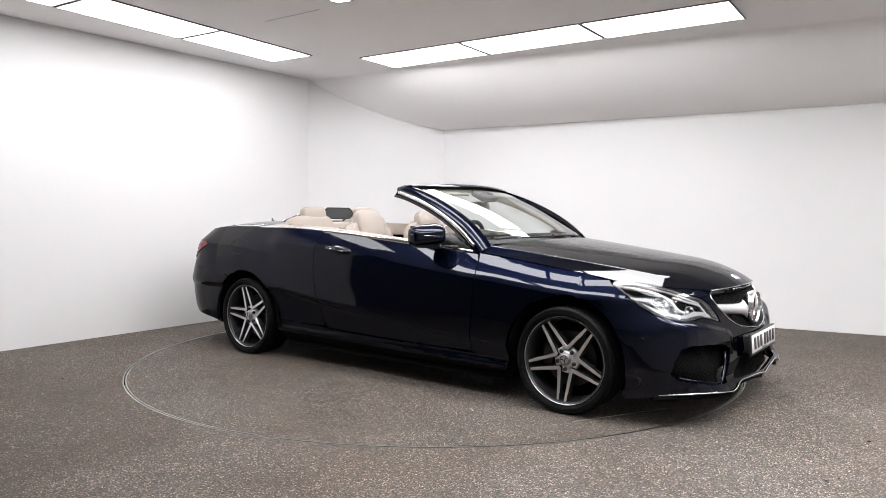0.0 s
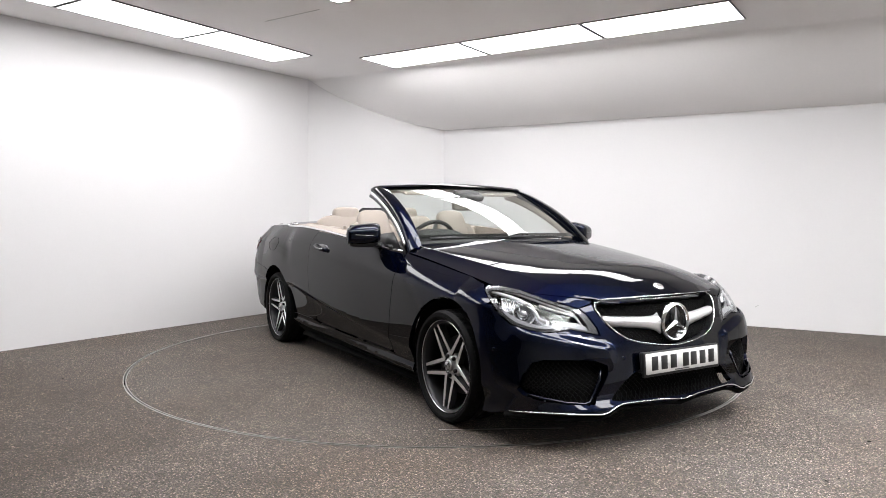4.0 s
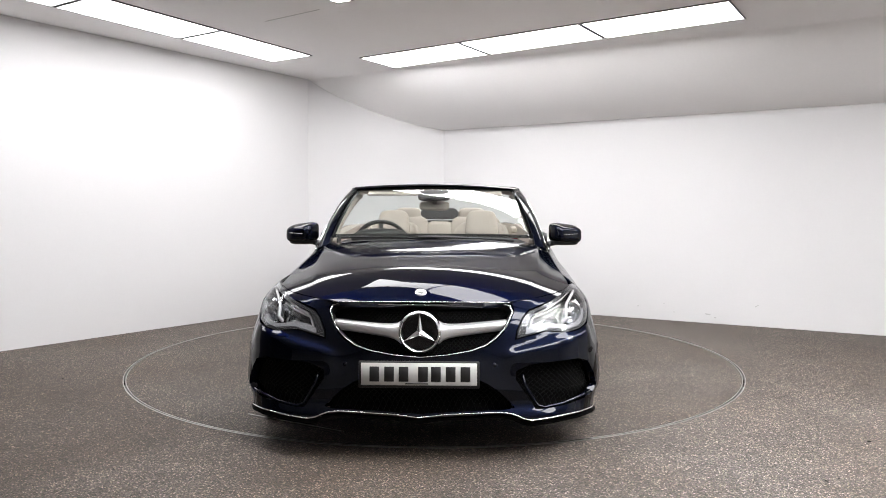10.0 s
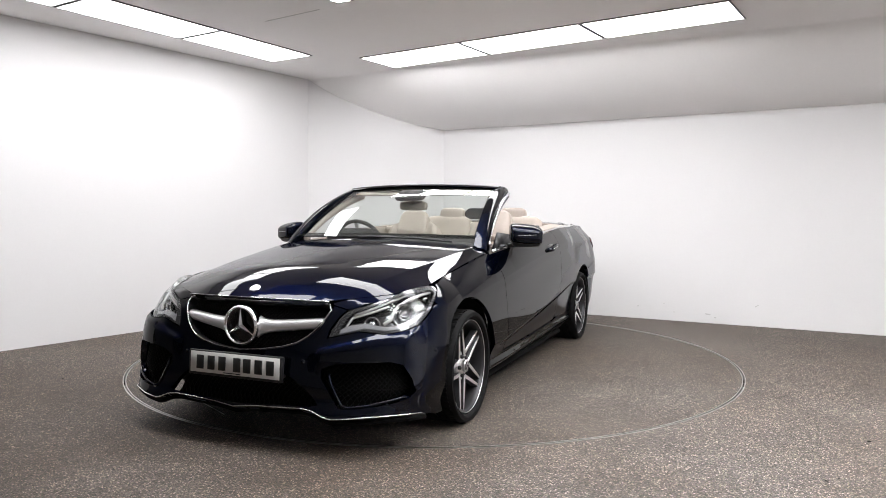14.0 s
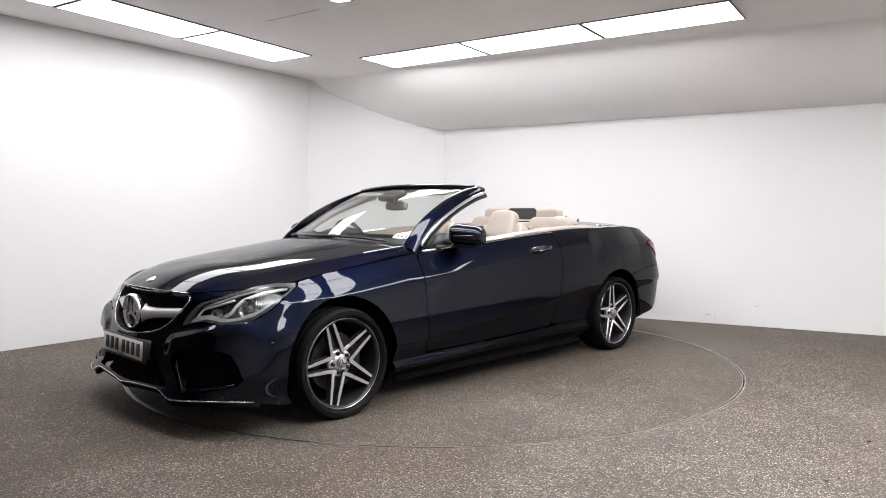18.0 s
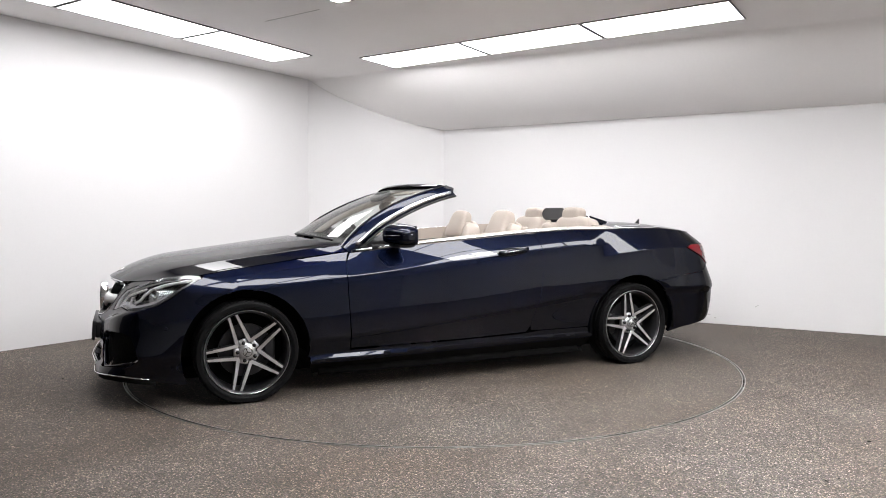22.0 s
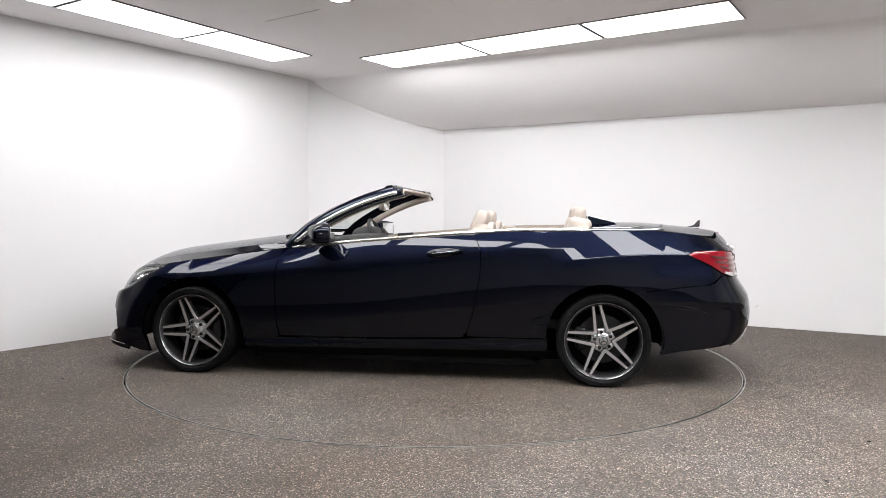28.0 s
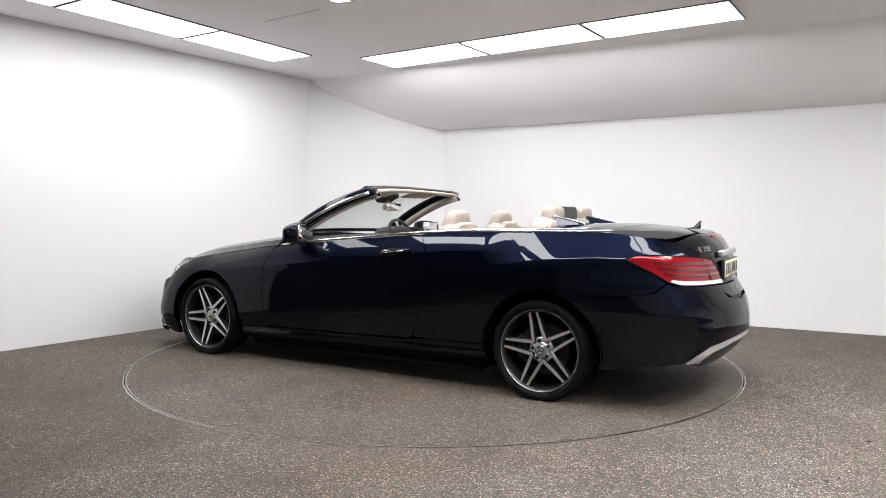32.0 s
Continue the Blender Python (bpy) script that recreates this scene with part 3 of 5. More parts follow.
HUB_Z, ARCH = 0.292, 0.362
FX, RX = 1.38, -1.38
CREASES = [[on(x, crease_z(x) + d) for x in np.linspace(1.42, -1.12, 180)] for d in (-0.005, 0.0, 0.005)]
BLADES = [[on(x, blade_z(x) + d) for x in np.linspace(0.9, -0.92, 120)] for d in (-0.03, -0.016, 0.0, 0.012)]
HAUNCHES = [[on(x, haunch_z(x) + d) for x in np.linspace(-1.03, -1.72, 60)] for d in (-0.005, 0.0, 0.005)]
G = 0.0022                                     # half a shut line

# headlight, grille and intake outlines on the skin
LAMP = [(0.415, 0.527), (0.48, 0.543), (0.545, 0.558), (0.600, 0.553), (0.660, 0.546), (0.75, 0.556), (0.845, 0.578), (0.92, 0.618), (0.98, 0.664), (1.10, 0.724), (1.085, 0.737), (0.973, 0.740), (0.835, 0.727), (0.708, 0.699), (0.60, 0.672), (0.494, 0.642), (0.462, 0.616), (0.425, 0.560)]
GRILLE = [(0.0, 0.454), (0.123, 0.464), (0.22, 0.480), (0.28, 0.499), (0.326, 0.529), (0.364, 0.565), (0.397, 0.612), (0.414, 0.642), (0.411, 0.667), (0.377, 0.676), (0.19, 0.678), (0.0, 0.679)]
GRILLE = GRILLE + flipped(GRILLE)[1:-1]
INTAKE = [(0.398, 0.388), (0.459, 0.415), (0.572, 0.424), (0.675, 0.428), (0.735, 0.412), (0.775, 0.352), (0.795, 0.289), (0.77, 0.262), (0.708, 0.244), (0.596, 0.228), (0.51, 0.219), (0.482, 0.221), (0.437, 0.278), (0.396, 0.350)]
MOUTH = [(0.0, 0.360), (0.235, 0.358), (0.277, 0.340), (0.325, 0.304), (0.374, 0.255), (0.400, 0.229), (0.373, 0.222), (0.173, 0.216), (0.0, 0.208)]
MOUTH = MOUTH + flipped(MOUTH)[1:-1]

# front bumper
front_arch = [p for p in arch(FX, HUB_Z, ARCH, 0.135, 0.135, 60) if p[0] > FX and p[1] < 0.60]
half = [(0.0, 0.448), (0.125, 0.458), (0.222, 0.474), (0.285, 0.493), (0.332, 0.524), (0.371, 0.561), (0.404, 0.609), (0.421, 0.640), (0.426, 0.662), (0.468, 0.650)]
half += [(0.487, 0.646), (0.454, 0.617), (0.417, 0.561), (0.405, 0.520), (0.48, 0.537), (0.545, 0.552), (0.600, 0.547), (0.66, 0.540), (0.752, 0.550), (0.85, 0.572), (0.926, 0.613), (0.985, 0.655)]
half += [on(1.71, 0.655), on(1.634, 0.619), on(1.585, 0.606)] + [on(x + G, z) for x, z in front_arch[::-1]]
half += [(0.99, 0.140), (0.93, 0.158), (0.873, 0.171), (0.682, 0.187), (0.553, 0.180), (0.468, 0.172), (0.437, 0.182), (0.40, 0.198), (0.345, 0.206), (0.173, 0.200), (0.0, 0.190)]
bumper_loop = half + flipped(half)[1:-1]
ledge_z = curve((0.33, 0.440), (0.364, 0.451), (0.481, 0.480), (0.61, 0.511), (0.75, 0.535), (0.86, 0.562))


def bumper_skin(a, z):
    """The nose with a sharp ledge under each headlight."""
    h = z - ledge_z(abs(a))
    k = ease((abs(a) - 0.33) / 0.07) * ease((0.88 - abs(a)) / 0.12)
    k *= 1 - min(h / 0.034, 1) if h > 0 else 1 - ease(-h / 0.12)
    return inset(skin, -0.019 * k)(a, z) if k else skin(a, z)


def inset(fn, d):
    """The skin moved inwards by d metres."""
    def at(a, z):
        p = Vector(fn(a, z))
        u = Vector(fn(a + 0.004, z)) - Vector(fn(a - 0.004, z))
        v = Vector(fn(a, z + 0.004)) - Vector(fn(a, z - 0.004))
        n = u.cross(v).normalized()
        return tuple(p - n * d)
    return at


LEDGES = [[(s * a, ledge_z(a) + d) for a in np.linspace(0.35, 0.85, 50)] for s in (1, -1) for d in (-0.020, -0.010, 0.0, 0.0113, 0.0227, 0.034)]
part("front_bumper", sheet(bumper_loop, bumper_skin, 0.016, [INTAKE, flipped(INTAKE), MOUTH], 0.03, lines=LEDGES), M_PAINT, car)


def grid_mesh(loop, fn, d, pitch, bar, tilt=0.0):
    """A lattice of thin bars filling a loop on the skin."""
    arr = np.array(loop)
    lo, hi = arr.min(0), arr.max(0)
    bms = []
    f = inset(fn, d)
    for fam in (1, -1):
        c = lo[0] - (hi[1] - lo[1])
        while c < hi[0] + (hi[1] - lo[1]):
            run = []
            for k in range(25):
                z = lo[1] + (hi[1] - lo[1]) * k / 24
                a = c + fam * (z - lo[1]) + (0 if fam > 0 else (hi[1] - lo[1]))
                if inside(np.array([(a, z)]), loop)[0]:
                    run.append(f(a, z))
                elif len(run) > 1:
                    bms.append(tube(run, bar, 4)), run.clear()
                else:
                    run = []
            if len(run) > 1:
                bms.append(tube(run, bar, 4))
            c += pitch
    return joined(*bms)


for loop in (INTAKE, flipped(INTAKE)):
    duct = part("side_intake", sheet(loop, inset(skin, 0.055), 0.04, depth=0), M_DARK, car, "black air intake with a fine mesh")
    part("mesh", grid_mesh(loop, skin, 0.045, 0.026, 0.0018), M_MESH, duct)
duct = part("lower_intake", sheet(MOUTH, inset(skin, 0.06), 0.04, depth=0), M_DARK, car, "wide black lower air intake")
part("mesh", grid_mesh(MOUTH, skin, 0.05, 0.026, 0.0018), M_MESH, duct)
# bright trim: blades in the intakes and the splitter's edge
both("intake_blade", lambda: tube([inset(skin, 0.012)(a, z) for a, z in [(0.425, 0.372), (0.432, 0.330), (0.455, 0.280), (0.490, 0.236), (0.52, 0.228), (0.60, 0.236), (0.70, 0.252), (0.755, 0.264)]], 0.007, 6), M_PAINT)
LIP = [(0.0, 0.192), (0.113, 0.203), (0.259, 0.208), (0.345, 0.210), (0.385, 0.205), (0.41, 0.197), (0.437, 0.185), (0.470, 0.177), (0.553, 0.184), (0.682, 0.191), (0.80, 0.184), (0.873, 0.175)]


edge = [inset(skin, -0.006)(a, z) for a, z in flipped(LIP)[:-1] + LIP]
part("splitter", tube(edge, 0.0031, 8, flat=0.9), M_CHROME, car, "thin chrome splitter edge")
part("splitter_lower", tube([(x - 0.03, y, z - 0.022) for x, y, z in edge], 0.014, 8), M_DARK, car)

# radiator grille
grille = part("grille", sheet(GRILLE, inset(skin, 0.05), 0.04, depth=0), M_DARK, car, "black radiator grille with chrome surround and silver bars")
part("mesh", grid_mesh(GRILLE, skin, 0.04, 0.020, 0.0022), M_MESH, grille)
part("surround", tube([inset(skin, -0.001)(a, z) for a, z in resample(GRILLE, 0.03)], 0.0024, 8, True), M_CHROME, grille, "thin chrome grille surround")
part("grille_wall", sheet(GRILLE, skin, 0.05, [[(a * 0.985, 0.58 + (z - 0.58) * 0.98) for a, z in GRILLE]], 0.05), M_BLACK, grille)


def grille_bar():
    """The silver double bar, deepest at the emblem."""
    bm = bmesh.new()
    rows = []
    for k in range(13):
        a = 0.080 + 0.308 * k / 12
        hh = 0.021 - 0.008 * k / 12 + 0.026 * math.exp(-k / 1.1)
        zc = 0.566 + 0.028 * k / 12
        row = []
        for j in range(9):
            t = j / 8 * 2 - 1
            d = 0.016 + 0.018 * t * t
            row.append(bm.verts.new(inset(skin, d)(a, zc + hh * t)))
        rows.append(row)
    for r, s in zip(rows, rows[1:]):
        for j in range(8):
            bm.faces.new((r[j], s[j], s[j + 1], r[j + 1]))
    bmesh.ops.recalc_face_normals(bm, faces=bm.faces)
    bm.normal_update()
    if sum(f.normal.x for f in bm.faces) < 0:
        bmesh.ops.reverse_faces(bm, faces=bm.faces)
    bmesh.ops.solidify(bm, geom=bm.faces[:], thickness=-0.012)
    return bm


both("bar", grille_bar, M_BAR_SILVER, "satin silver grille bar", grille)
both("bar_groove", lambda: tube([inset(skin, 0.0155)(0.15 + 0.21 * k / 8, 0.566 + 0.022 * k / 8) for k in range(9)], 0.0022, 6), M_BLACK, "", grille)
ring = moved(lathe([(0.079, 0.0), (0.081, 0.010), (0.087, 0.015), (0.094, 0.010), (0.097, -0.006), (0.092, -0.03), (0.077, -0.03)], 72, True), pose(2.150, 0, 0.564, 0, 0, -90))
part("emblem_ring", ring, M_CHROME, grille, "round chrome emblem ring", sharp=50)
bm = bmesh.new()
ang = [math.pi / 2 + k * math.pi / 3 for k in range(6)]
hub = bm.verts.new((0, 0.016, 0))
rim_v = [bm.verts.new(((0.082 if k % 2 == 0 else 0.014) * math.cos(t), 0.002 if k % 2 == 0 else 0.004, (0.082 if k % 2 == 0 else 0.014) * math.sin(t))) for k, t in enumerate(ang)]
for k in range(6):
    bm.faces.new((hub, rim_v[(k + 1) % 6], rim_v[k]))
bm.faces.new(rim_v)
bmesh.ops.recalc_face_normals(bm, faces=bm.faces)
part("emblem_spokes", moved(bm, pose(2.153, 0, 0.564, 0, 0, -90)), M_CHROME, grille, smooth=False)
part("emblem_back", moved(lathe([(0.0, -0.012), (0.084, -0.012), (0.084, -0.03)], 48), pose(2.150, 0, 0.564, 0, 0, -90)), M_GLOSSBLACK, grille, sharp=40)


# number plates: bars stand for the characters
def number_plate(name, m, mat, label):
    pl = part(name, moved(rbox(0.018, 0.535, 0.118, r=0.004), m), M_BLACK, car, label)
    part("plate", moved(rbox(0.004, 0.512, 0.098, (0.0095, 0, 0.003), 0.0015, 1), m), mat, pl)
    for y in (0.205, 0.140, 0.075, 0.018, -0.068, -0.132, -0.197):
        part("bar", moved(rbox(0.003, 0.043, 0.066, (0.0115, y, 0.003), 0.001, 1), m), M_BAR, pl)
    part("foot_bar", moved(rbox(0.002, 0.10, 0.005, (0.0115, -0.01, -0.039), 0, 1), m), M_BAR, pl)
    return pl


number_plate("front_plate", pose(2.196, 0, 0.382, 0, -4, 0), M_PLATE, "white plate in a black holder with dark bars")
part("plate_bracket", rbox(0.05, 0.50, 0.10, (2.168, 0, 0.384), 0.01), M_BLACK, car)


# headlights
def lamp_point(a, z, d):
    return Vector(inset(skin, d)(a, z))


def headlight(side):
    fix = (lambda b: b) if side > 0 else mirrored
    body = part("headlight", fix(sheet(LAMP, inset(skin, 0.075), 0.04, depth=0)), M_LAMPGREY, car, "clear headlight with two projector units and white light guides")
    part("lens", fix(sheet(LAMP, skin, 0.025, depth=0.0)), M_LENS, body, "clear polycarbonate lamp lens")
    part("bezel", fix(sheet(LAMP, skin, 0.05, [[(0.72 + (a - 0.72) * 0.87, 0.632 + (z - 0.632) * 0.84) for a, z in LAMP]], 0.05, -0.003)), M_LAMPDARK, body)
    for a, z, r in ((0.80, 0.650, 0.050), (0.60, 0.606, 0.034)):
        p = lamp_point(a, z, 0.062)
        aim = Vector((1, 0.45, 0.05)).normalized()
        m = Matrix.Translation(p) @ aim.to_track_quat("Y", "Z").to_matrix().to_4x4()
        part("reflector", fix(moved(lathe([(r * 0.55, -0.01), (r * 0.7, 0.012), (r * 0.95, 0.03), (r, 0.036), (r * 1.12, 0.034)], 32), m)), M_REFLECT, body)
        part("projector", fix(moved(lathe([(0.0, 0.030), (r * 0.3, 0.027), (r * 0.52, 0.016), (r * 0.58, 0.0)], 28), m)), M_REFLECT, body, "glassy projector lens")
    # eyebrow light guide, hook between the lamps, lower blinker strip
    part("light_guide", fix(tube([lamp_point(a, z, 0.020) for a, z in ((1.06, 0.722), (0.98, 0.716), (0.90, 0.706), (0.82, 0.692), (0.75, 0.670), (0.715, 0.640), (0.70, 0.610), (0.66, 0.592))], 0.0085, 8)), M_LAMPWHITE, body, "white light guide")
    part("light_guide_inner", fix(tube([lamp_point(a, z, 0.020) for a, z in ((0.70, 0.672), (0.62, 0.650), (0.55, 0.630), (0.51, 0.618), (0.488, 0.585), (0.478, 0.560))], 0.006, 8)), M_LAMPWHITE, body)
    part("light_guide_upper", fix(tube([lamp_point(a, z, 0.014) for a, z in ((1.0, 0.728), (0.86, 0.718), (0.72, 0.690), (0.60, 0.655), (0.52, 0.628))], 0.0065, 6)), M_LAMPWHITE, body)
    part("blinker_strip", fix(sheet([(0.445, 0.537), (0.51, 0.560), (0.583, 0.572), (0.638, 0.558), (0.69, 0.555), (0.774, 0.571), (0.86, 0.600), (0.925, 0.634), (0.90, 0.636), (0.84, 0.612), (0.76, 0.590), (0.69, 0.578), (0.63, 0.584), (0.58, 0.594), (0.51, 0.586), (0.465, 0.568)], inset(skin, 0.014), 0.03, depth=0.02)), M_LAMPCLEAR, body)
    for k in range(9):
        a = 0.80 + 0.016 * k
        part("rib", fix(tube([lamp_point(a, z, 0.030) for z in (0.625 + 0.004 * k, 0.660, 0.690)], 0.0035, 5)), M_REFLECT, body)


headlight(1), headlight(-1)

# bonnet
def hood_pt(x, y):
    return (x, y, hood_at(x, y))


h_half = [(2.104, 0.0), (2.096, 0.15), (2.070, 0.29), (2.034, 0.385), (2.006, 0.435), (1.965, 0.50), (1.91, 0.575), (1.85, 0.64), (1.78, 0.688), (1.70, 0.724), (1.62, 0.738), (1.50, 0.737), (1.20, 0.733), (0.95, 0.733), (0.76, 0.737), (0.715, 0.720), (0.722, 0.685), (0.76, 0.64), (0.85, 0.49), (0.915, 0.30), (0.945, 0.0)]
RIDGES = [[(x, s * (ridge_y(x) + d)) for x in np.linspace(2.03, 0.9, 90)] for s in (1, -1) for d in (-0.006, 0.0, 0.006)]
hood_loop = h_half + [(x, -y) for x, y in h_half[-2:0:-1]]
part("bonnet", sheet(hood_loop, hood_pt, 0.022, depth=0.03, centre=(1.4, 0, 0), lines=RIDGES), M_PAINT, car)
badge_n = Vector((-(hood_at(2.06, 0) - hood_at(2.02, 0)) / 0.04, 0, 1)).normalized()
part("bonnet_badge", moved(lathe([(0.0, 0.004), (0.020, 0.003), (0.026, 0.001), (0.028, -0.004)], 32), Matrix.Translation((2.045, 0, hood_at(2.045, 0) + 0.003)) @ badge_n.to_track_quat("Y", "Z").to_matrix().to_4x4()), M_CHROME, car, "small round chrome bonnet badge")
part("bonnet_strip", tube([(2.106 - 0.45 * y * y, y, 0.694 - 0.06 * y * y) for y in np.linspace(-0.41, 0.41, 15)], 0.0021, 6), M_CHROME, car, "thin chrome strip on the bonnet's edge")

def brow_pt(a, z):
    x, y, z = inset(skin, 0.002)(a, z)
    return (x, y, min(z, hood_at(x, y) - 0.003))


both("lamp_brow", lambda: sheet([(0.425, 0.668), (0.470, 0.655), (0.492, 0.649), (0.60, 0.678), (0.708, 0.705), (0.835, 0.733), (0.973, 0.746), (1.085, 0.744), (1.085, 0.760), (0.97, 0.785), (0.83, 0.785), (0.70, 0.768), (0.55, 0.738), (0.425, 0.715)], brow_pt, 0.02, depth=0.01), M_PAINT)

# front wings
def wing():
    top = [on(x, belt_z(x) - G) for x in (0.75, 0.90, 1.05, 1.20, 1.35, 1.50, 1.60)]
    loop = top + [(1.107, 0.722), (1.05, 0.694), (0.998, 0.670)] + [on(1.705, 0.651), on(1.630, 0.613), on(1.58, 0.600)]
    loop += [on(x, z) for x, z in arch(FX, HUB_Z, ARCH, 0.60, 0.235, 40)]
    loop += [on(0.765 + G, 0.262), on(0.772 + G, 0.40), on(0.783 + G, 0.60), on(0.785 + G, 0.72), on(0.776 + G, 0.80), on(0.758 + G, 0.84)]
    return sheet(loop, skin, 0.020, depth=0.025, lines=CREASES)


both("front_wing", wing, M_PAINT)


# doors
def door_loop():
    front = [(0.762, 0.272), (0.772, 0.42), (0.782, 0.60), (0.784, 0.72), (0.775, 0.80), (0.742, 0.848)]
    top = [(x, belt_z(x) - 0.012) for x in (0.6, 0.45, 0.3, 0.1, -0.1, -0.3, -0.48)]
    rear = [(-0.537, 0.955), (-0.572, 0.92), (-0.596, 0.86), (-0.602, 0.80), (-0.596, 0.70), (-0.575, 0.56), (-0.545, 0.43), (-0.51, 0.325), (-0.48, 0.290)]
    return [on(x - G, z) for x, z in front] + [on(x, z) for x, z in top] + [on(x + G, z) for x, z in rear] + [on(0.0, 0.276), on(0.4, 0.272)]


doors = both("door", lambda: sheet(door_loop(), skin, 0.022, depth=0.03, lines=CREASES + BLADES), M_PAINT)


def handle():
    pts = [Vector(skin(along(x, z), z)) + Vector((0, o, 0)) for x, z, o in ((-0.262, 0.829, 0.004), (-0.285, 0.832, 0.022), (-0.33, 0.838, 0.030), (-0.40, 0.847, 0.031), (-0.45, 0.853, 0.025), (-0.478, 0.857, 0.005))]
    return tube(pts, 0.0165, 10, flat=0.62, up=(0, 0, 1))


def handle_cup():
    bm = bmesh.new()
    bmesh.ops.create_uvsphere(bm, u_segments=24, v_segments=12, radius=1)
    return moved(bm, pose(-0.355, skin(along(-0.355, 0.832), 0.832)[1] - 0.012, 0.832, 0, 4, 0) @ Matrix.Diagonal((0.125, 0.018, 0.038, 1)))


for d, f in zip(doors, (lambda b: b, mirrored)):
    hd = part("handle", f(handle()), M_PAINT, d, "body-coloured door handle with a chrome strip")
    part("chrome_strip", f(tube([Vector(skin(along(x, z), z)) + Vector((0, o + 0.009, 0.004)) for x, z, o in ((-0.285, 0.832, 0.022), (-0.33, 0.838, 0.030), (-0.40, 0.847, 0.031), (-0.45, 0.853, 0.025))], 0.0018, 6)), M_CHROME, hd)
    part("handle_cup", f(handle_cup()), M_GLOSSBLACK, d)

# sills
SILL = [(1.015, 0.255), (0.76, 0.258), (0.4, 0.262), (0.0, 0.266), (-0.44, 0.276), (-0.60, 0.290), (-1.03, 0.290), (-1.025, 0.215), (-0.5, 0.208), (0.3, 0.196), (1.005, 0.186)]
SKIRT = [(1.005, 0.184), (0.3, 0.194), (-0.5, 0.206), (-1.025, 0.213), (-0.99, 0.14), (-0.5, 0.108), (0.3, 0.104), (0.98, 0.112)]


def sill_pt(a, z):
    x, y, _ = skin(a, z)
    c = 0.205 + 0.030 * (1.0 - x) / 2.0
    k = max(0, 1 - abs(z - c) / (0.035 if z > c else 0.07))
    return (x, y + (0.010 + 0.020 * min(max((x + 0.1) / 0.8, 0), 1)) * k, z)


both("sill", lambda: sheet([on(x, z) for x, z in SILL], sill_pt, 0.02, depth=0.04, lines=[[on(x, 0.205 + 0.030 * (1.0 - x) / 2.0) for x in np.linspace(0.98, -1.0, 90)]]), M_PAINT)
both("sill_skirt", lambda: sheet([on(x, z) for x, z in SKIRT], lambda a, z: (skin(a, z)[0], skin(a, z)[1] - 0.35 * (0.21 - z), z), 0.03, depth=0.03), M_DARK, "black sill underside")
both("sill_jack_cover", lambda: tube([skin(along(x, 0.118), 0.118) for x in (0.95, 0.0, -0.98)], 0.012, 6), M_DARK)


# rear quarters
TAILLAMP = [(4.705, 0.843), (4.765, 0.865), (4.884, 0.869), (4.977, 0.866), (5.10, 0.857), (5.22, 0.846), (5.29, 0.835), (5.325, 0.783), (5.375, 0.712), (5.37, 0.690), (5.17, 0.697), (5.03, 0.706), (4.955, 0.726), (4.851, 0.782)]
SEAM = [(-1.575, 0.600), (-1.70, 0.622), (-1.85, 0.643), (-1.99, 0.658)]


def quarter():
    rear_door = [(-0.537, 0.955), (-0.572, 0.92), (-0.596, 0.86), (-0.602, 0.80), (-0.596, 0.70), (-0.575, 0.56), (-0.545, 0.43), (-0.51, 0.325)]
    loop = [on(x - G, z) for x, z in rear_door] + [on(-0.515, 0.300), on(-0.60, 0.296), on(-1.02, 0.297)]
    over = arch(RX, HUB_Z, ARCH, 0.30, 0.594, 40)
    loop += [on(x, z) for x, z in over]
    loop += [on(x, z + G) for x, z in SEAM] + [(4.87, 0.676), (4.94, 0.724), (4.845, 0.778), (4.697, 0.843)]
    loop += [(4.762, 0.871), (4.884, 0.875), (4.977, 0.872), (5.10, 0.863), (5.195, 0.854), (5.16, 0.89), (5.085, 0.937), (5.05, 0.966)]
    loop += [(4.95, 0.980), (4.80, 0.984), on(-1.75, belt_z(-1.75))]
    loop += [on(x, belt_z(x) - 0.004) for x in (-1.6, -1.4, -1.2, -1.0, -0.8, -0.6)]
    return sheet(loop, skin, 0.016, depth=0.025, lines=CREASES + HAUNCHES)


both("rear_quarter", quarter, M_PAINT)
part("fuel_flap", tube([inset(skin, -0.0008)(-(LF + XF + 1.462 + 0.115 * math.cos(t)), 0.834 + 0.056 * math.sin(t)) for t in np.linspace(0, 2 * math.pi, 33)[:-1]], 0.0016, 5, True), M_GAP, car, "round fuel flap outlined by a dark shut line")

# rear bumper
rear_arch = [p for p in arch(RX, HUB_Z, ARCH, 0.208, 0.208, 60) if p[0] < RX and p[1] < 0.598]
rb = [on(x - G, z - G) for x, z in SEAM] + [(4.875, 0.669), (4.95, 0.716), (5.03, 0.699), (5.17, 0.690), (5.38, 0.683)]
rear_mid = LF + XF - XR + LR
rb += [(5.50, 0.682), (rear_mid - 0.001, 0.682), (rear_mid - 0.001, 0.398), (5.55, 0.398), (5.45, 0.396), (5.32, 0.390), (5.13, 0.366), (5.05, 0.322), (5.01, 0.285), (4.83, 0.258), (4.66, 0.236), on(-1.76, 0.214)]
rb += [on(x - G, z) for x, z in rear_arch[::-1]]


def swell(a, z):
    """The rear bumper's shoulder stands proud."""
    x, y, z = skin(a, z)
    k = min(max((0.66 - z) / 0.1, 0), 1)
    return (x - 0.012 * k * max(0, min(1, (a - 4.6) / 0.5)), y, z)


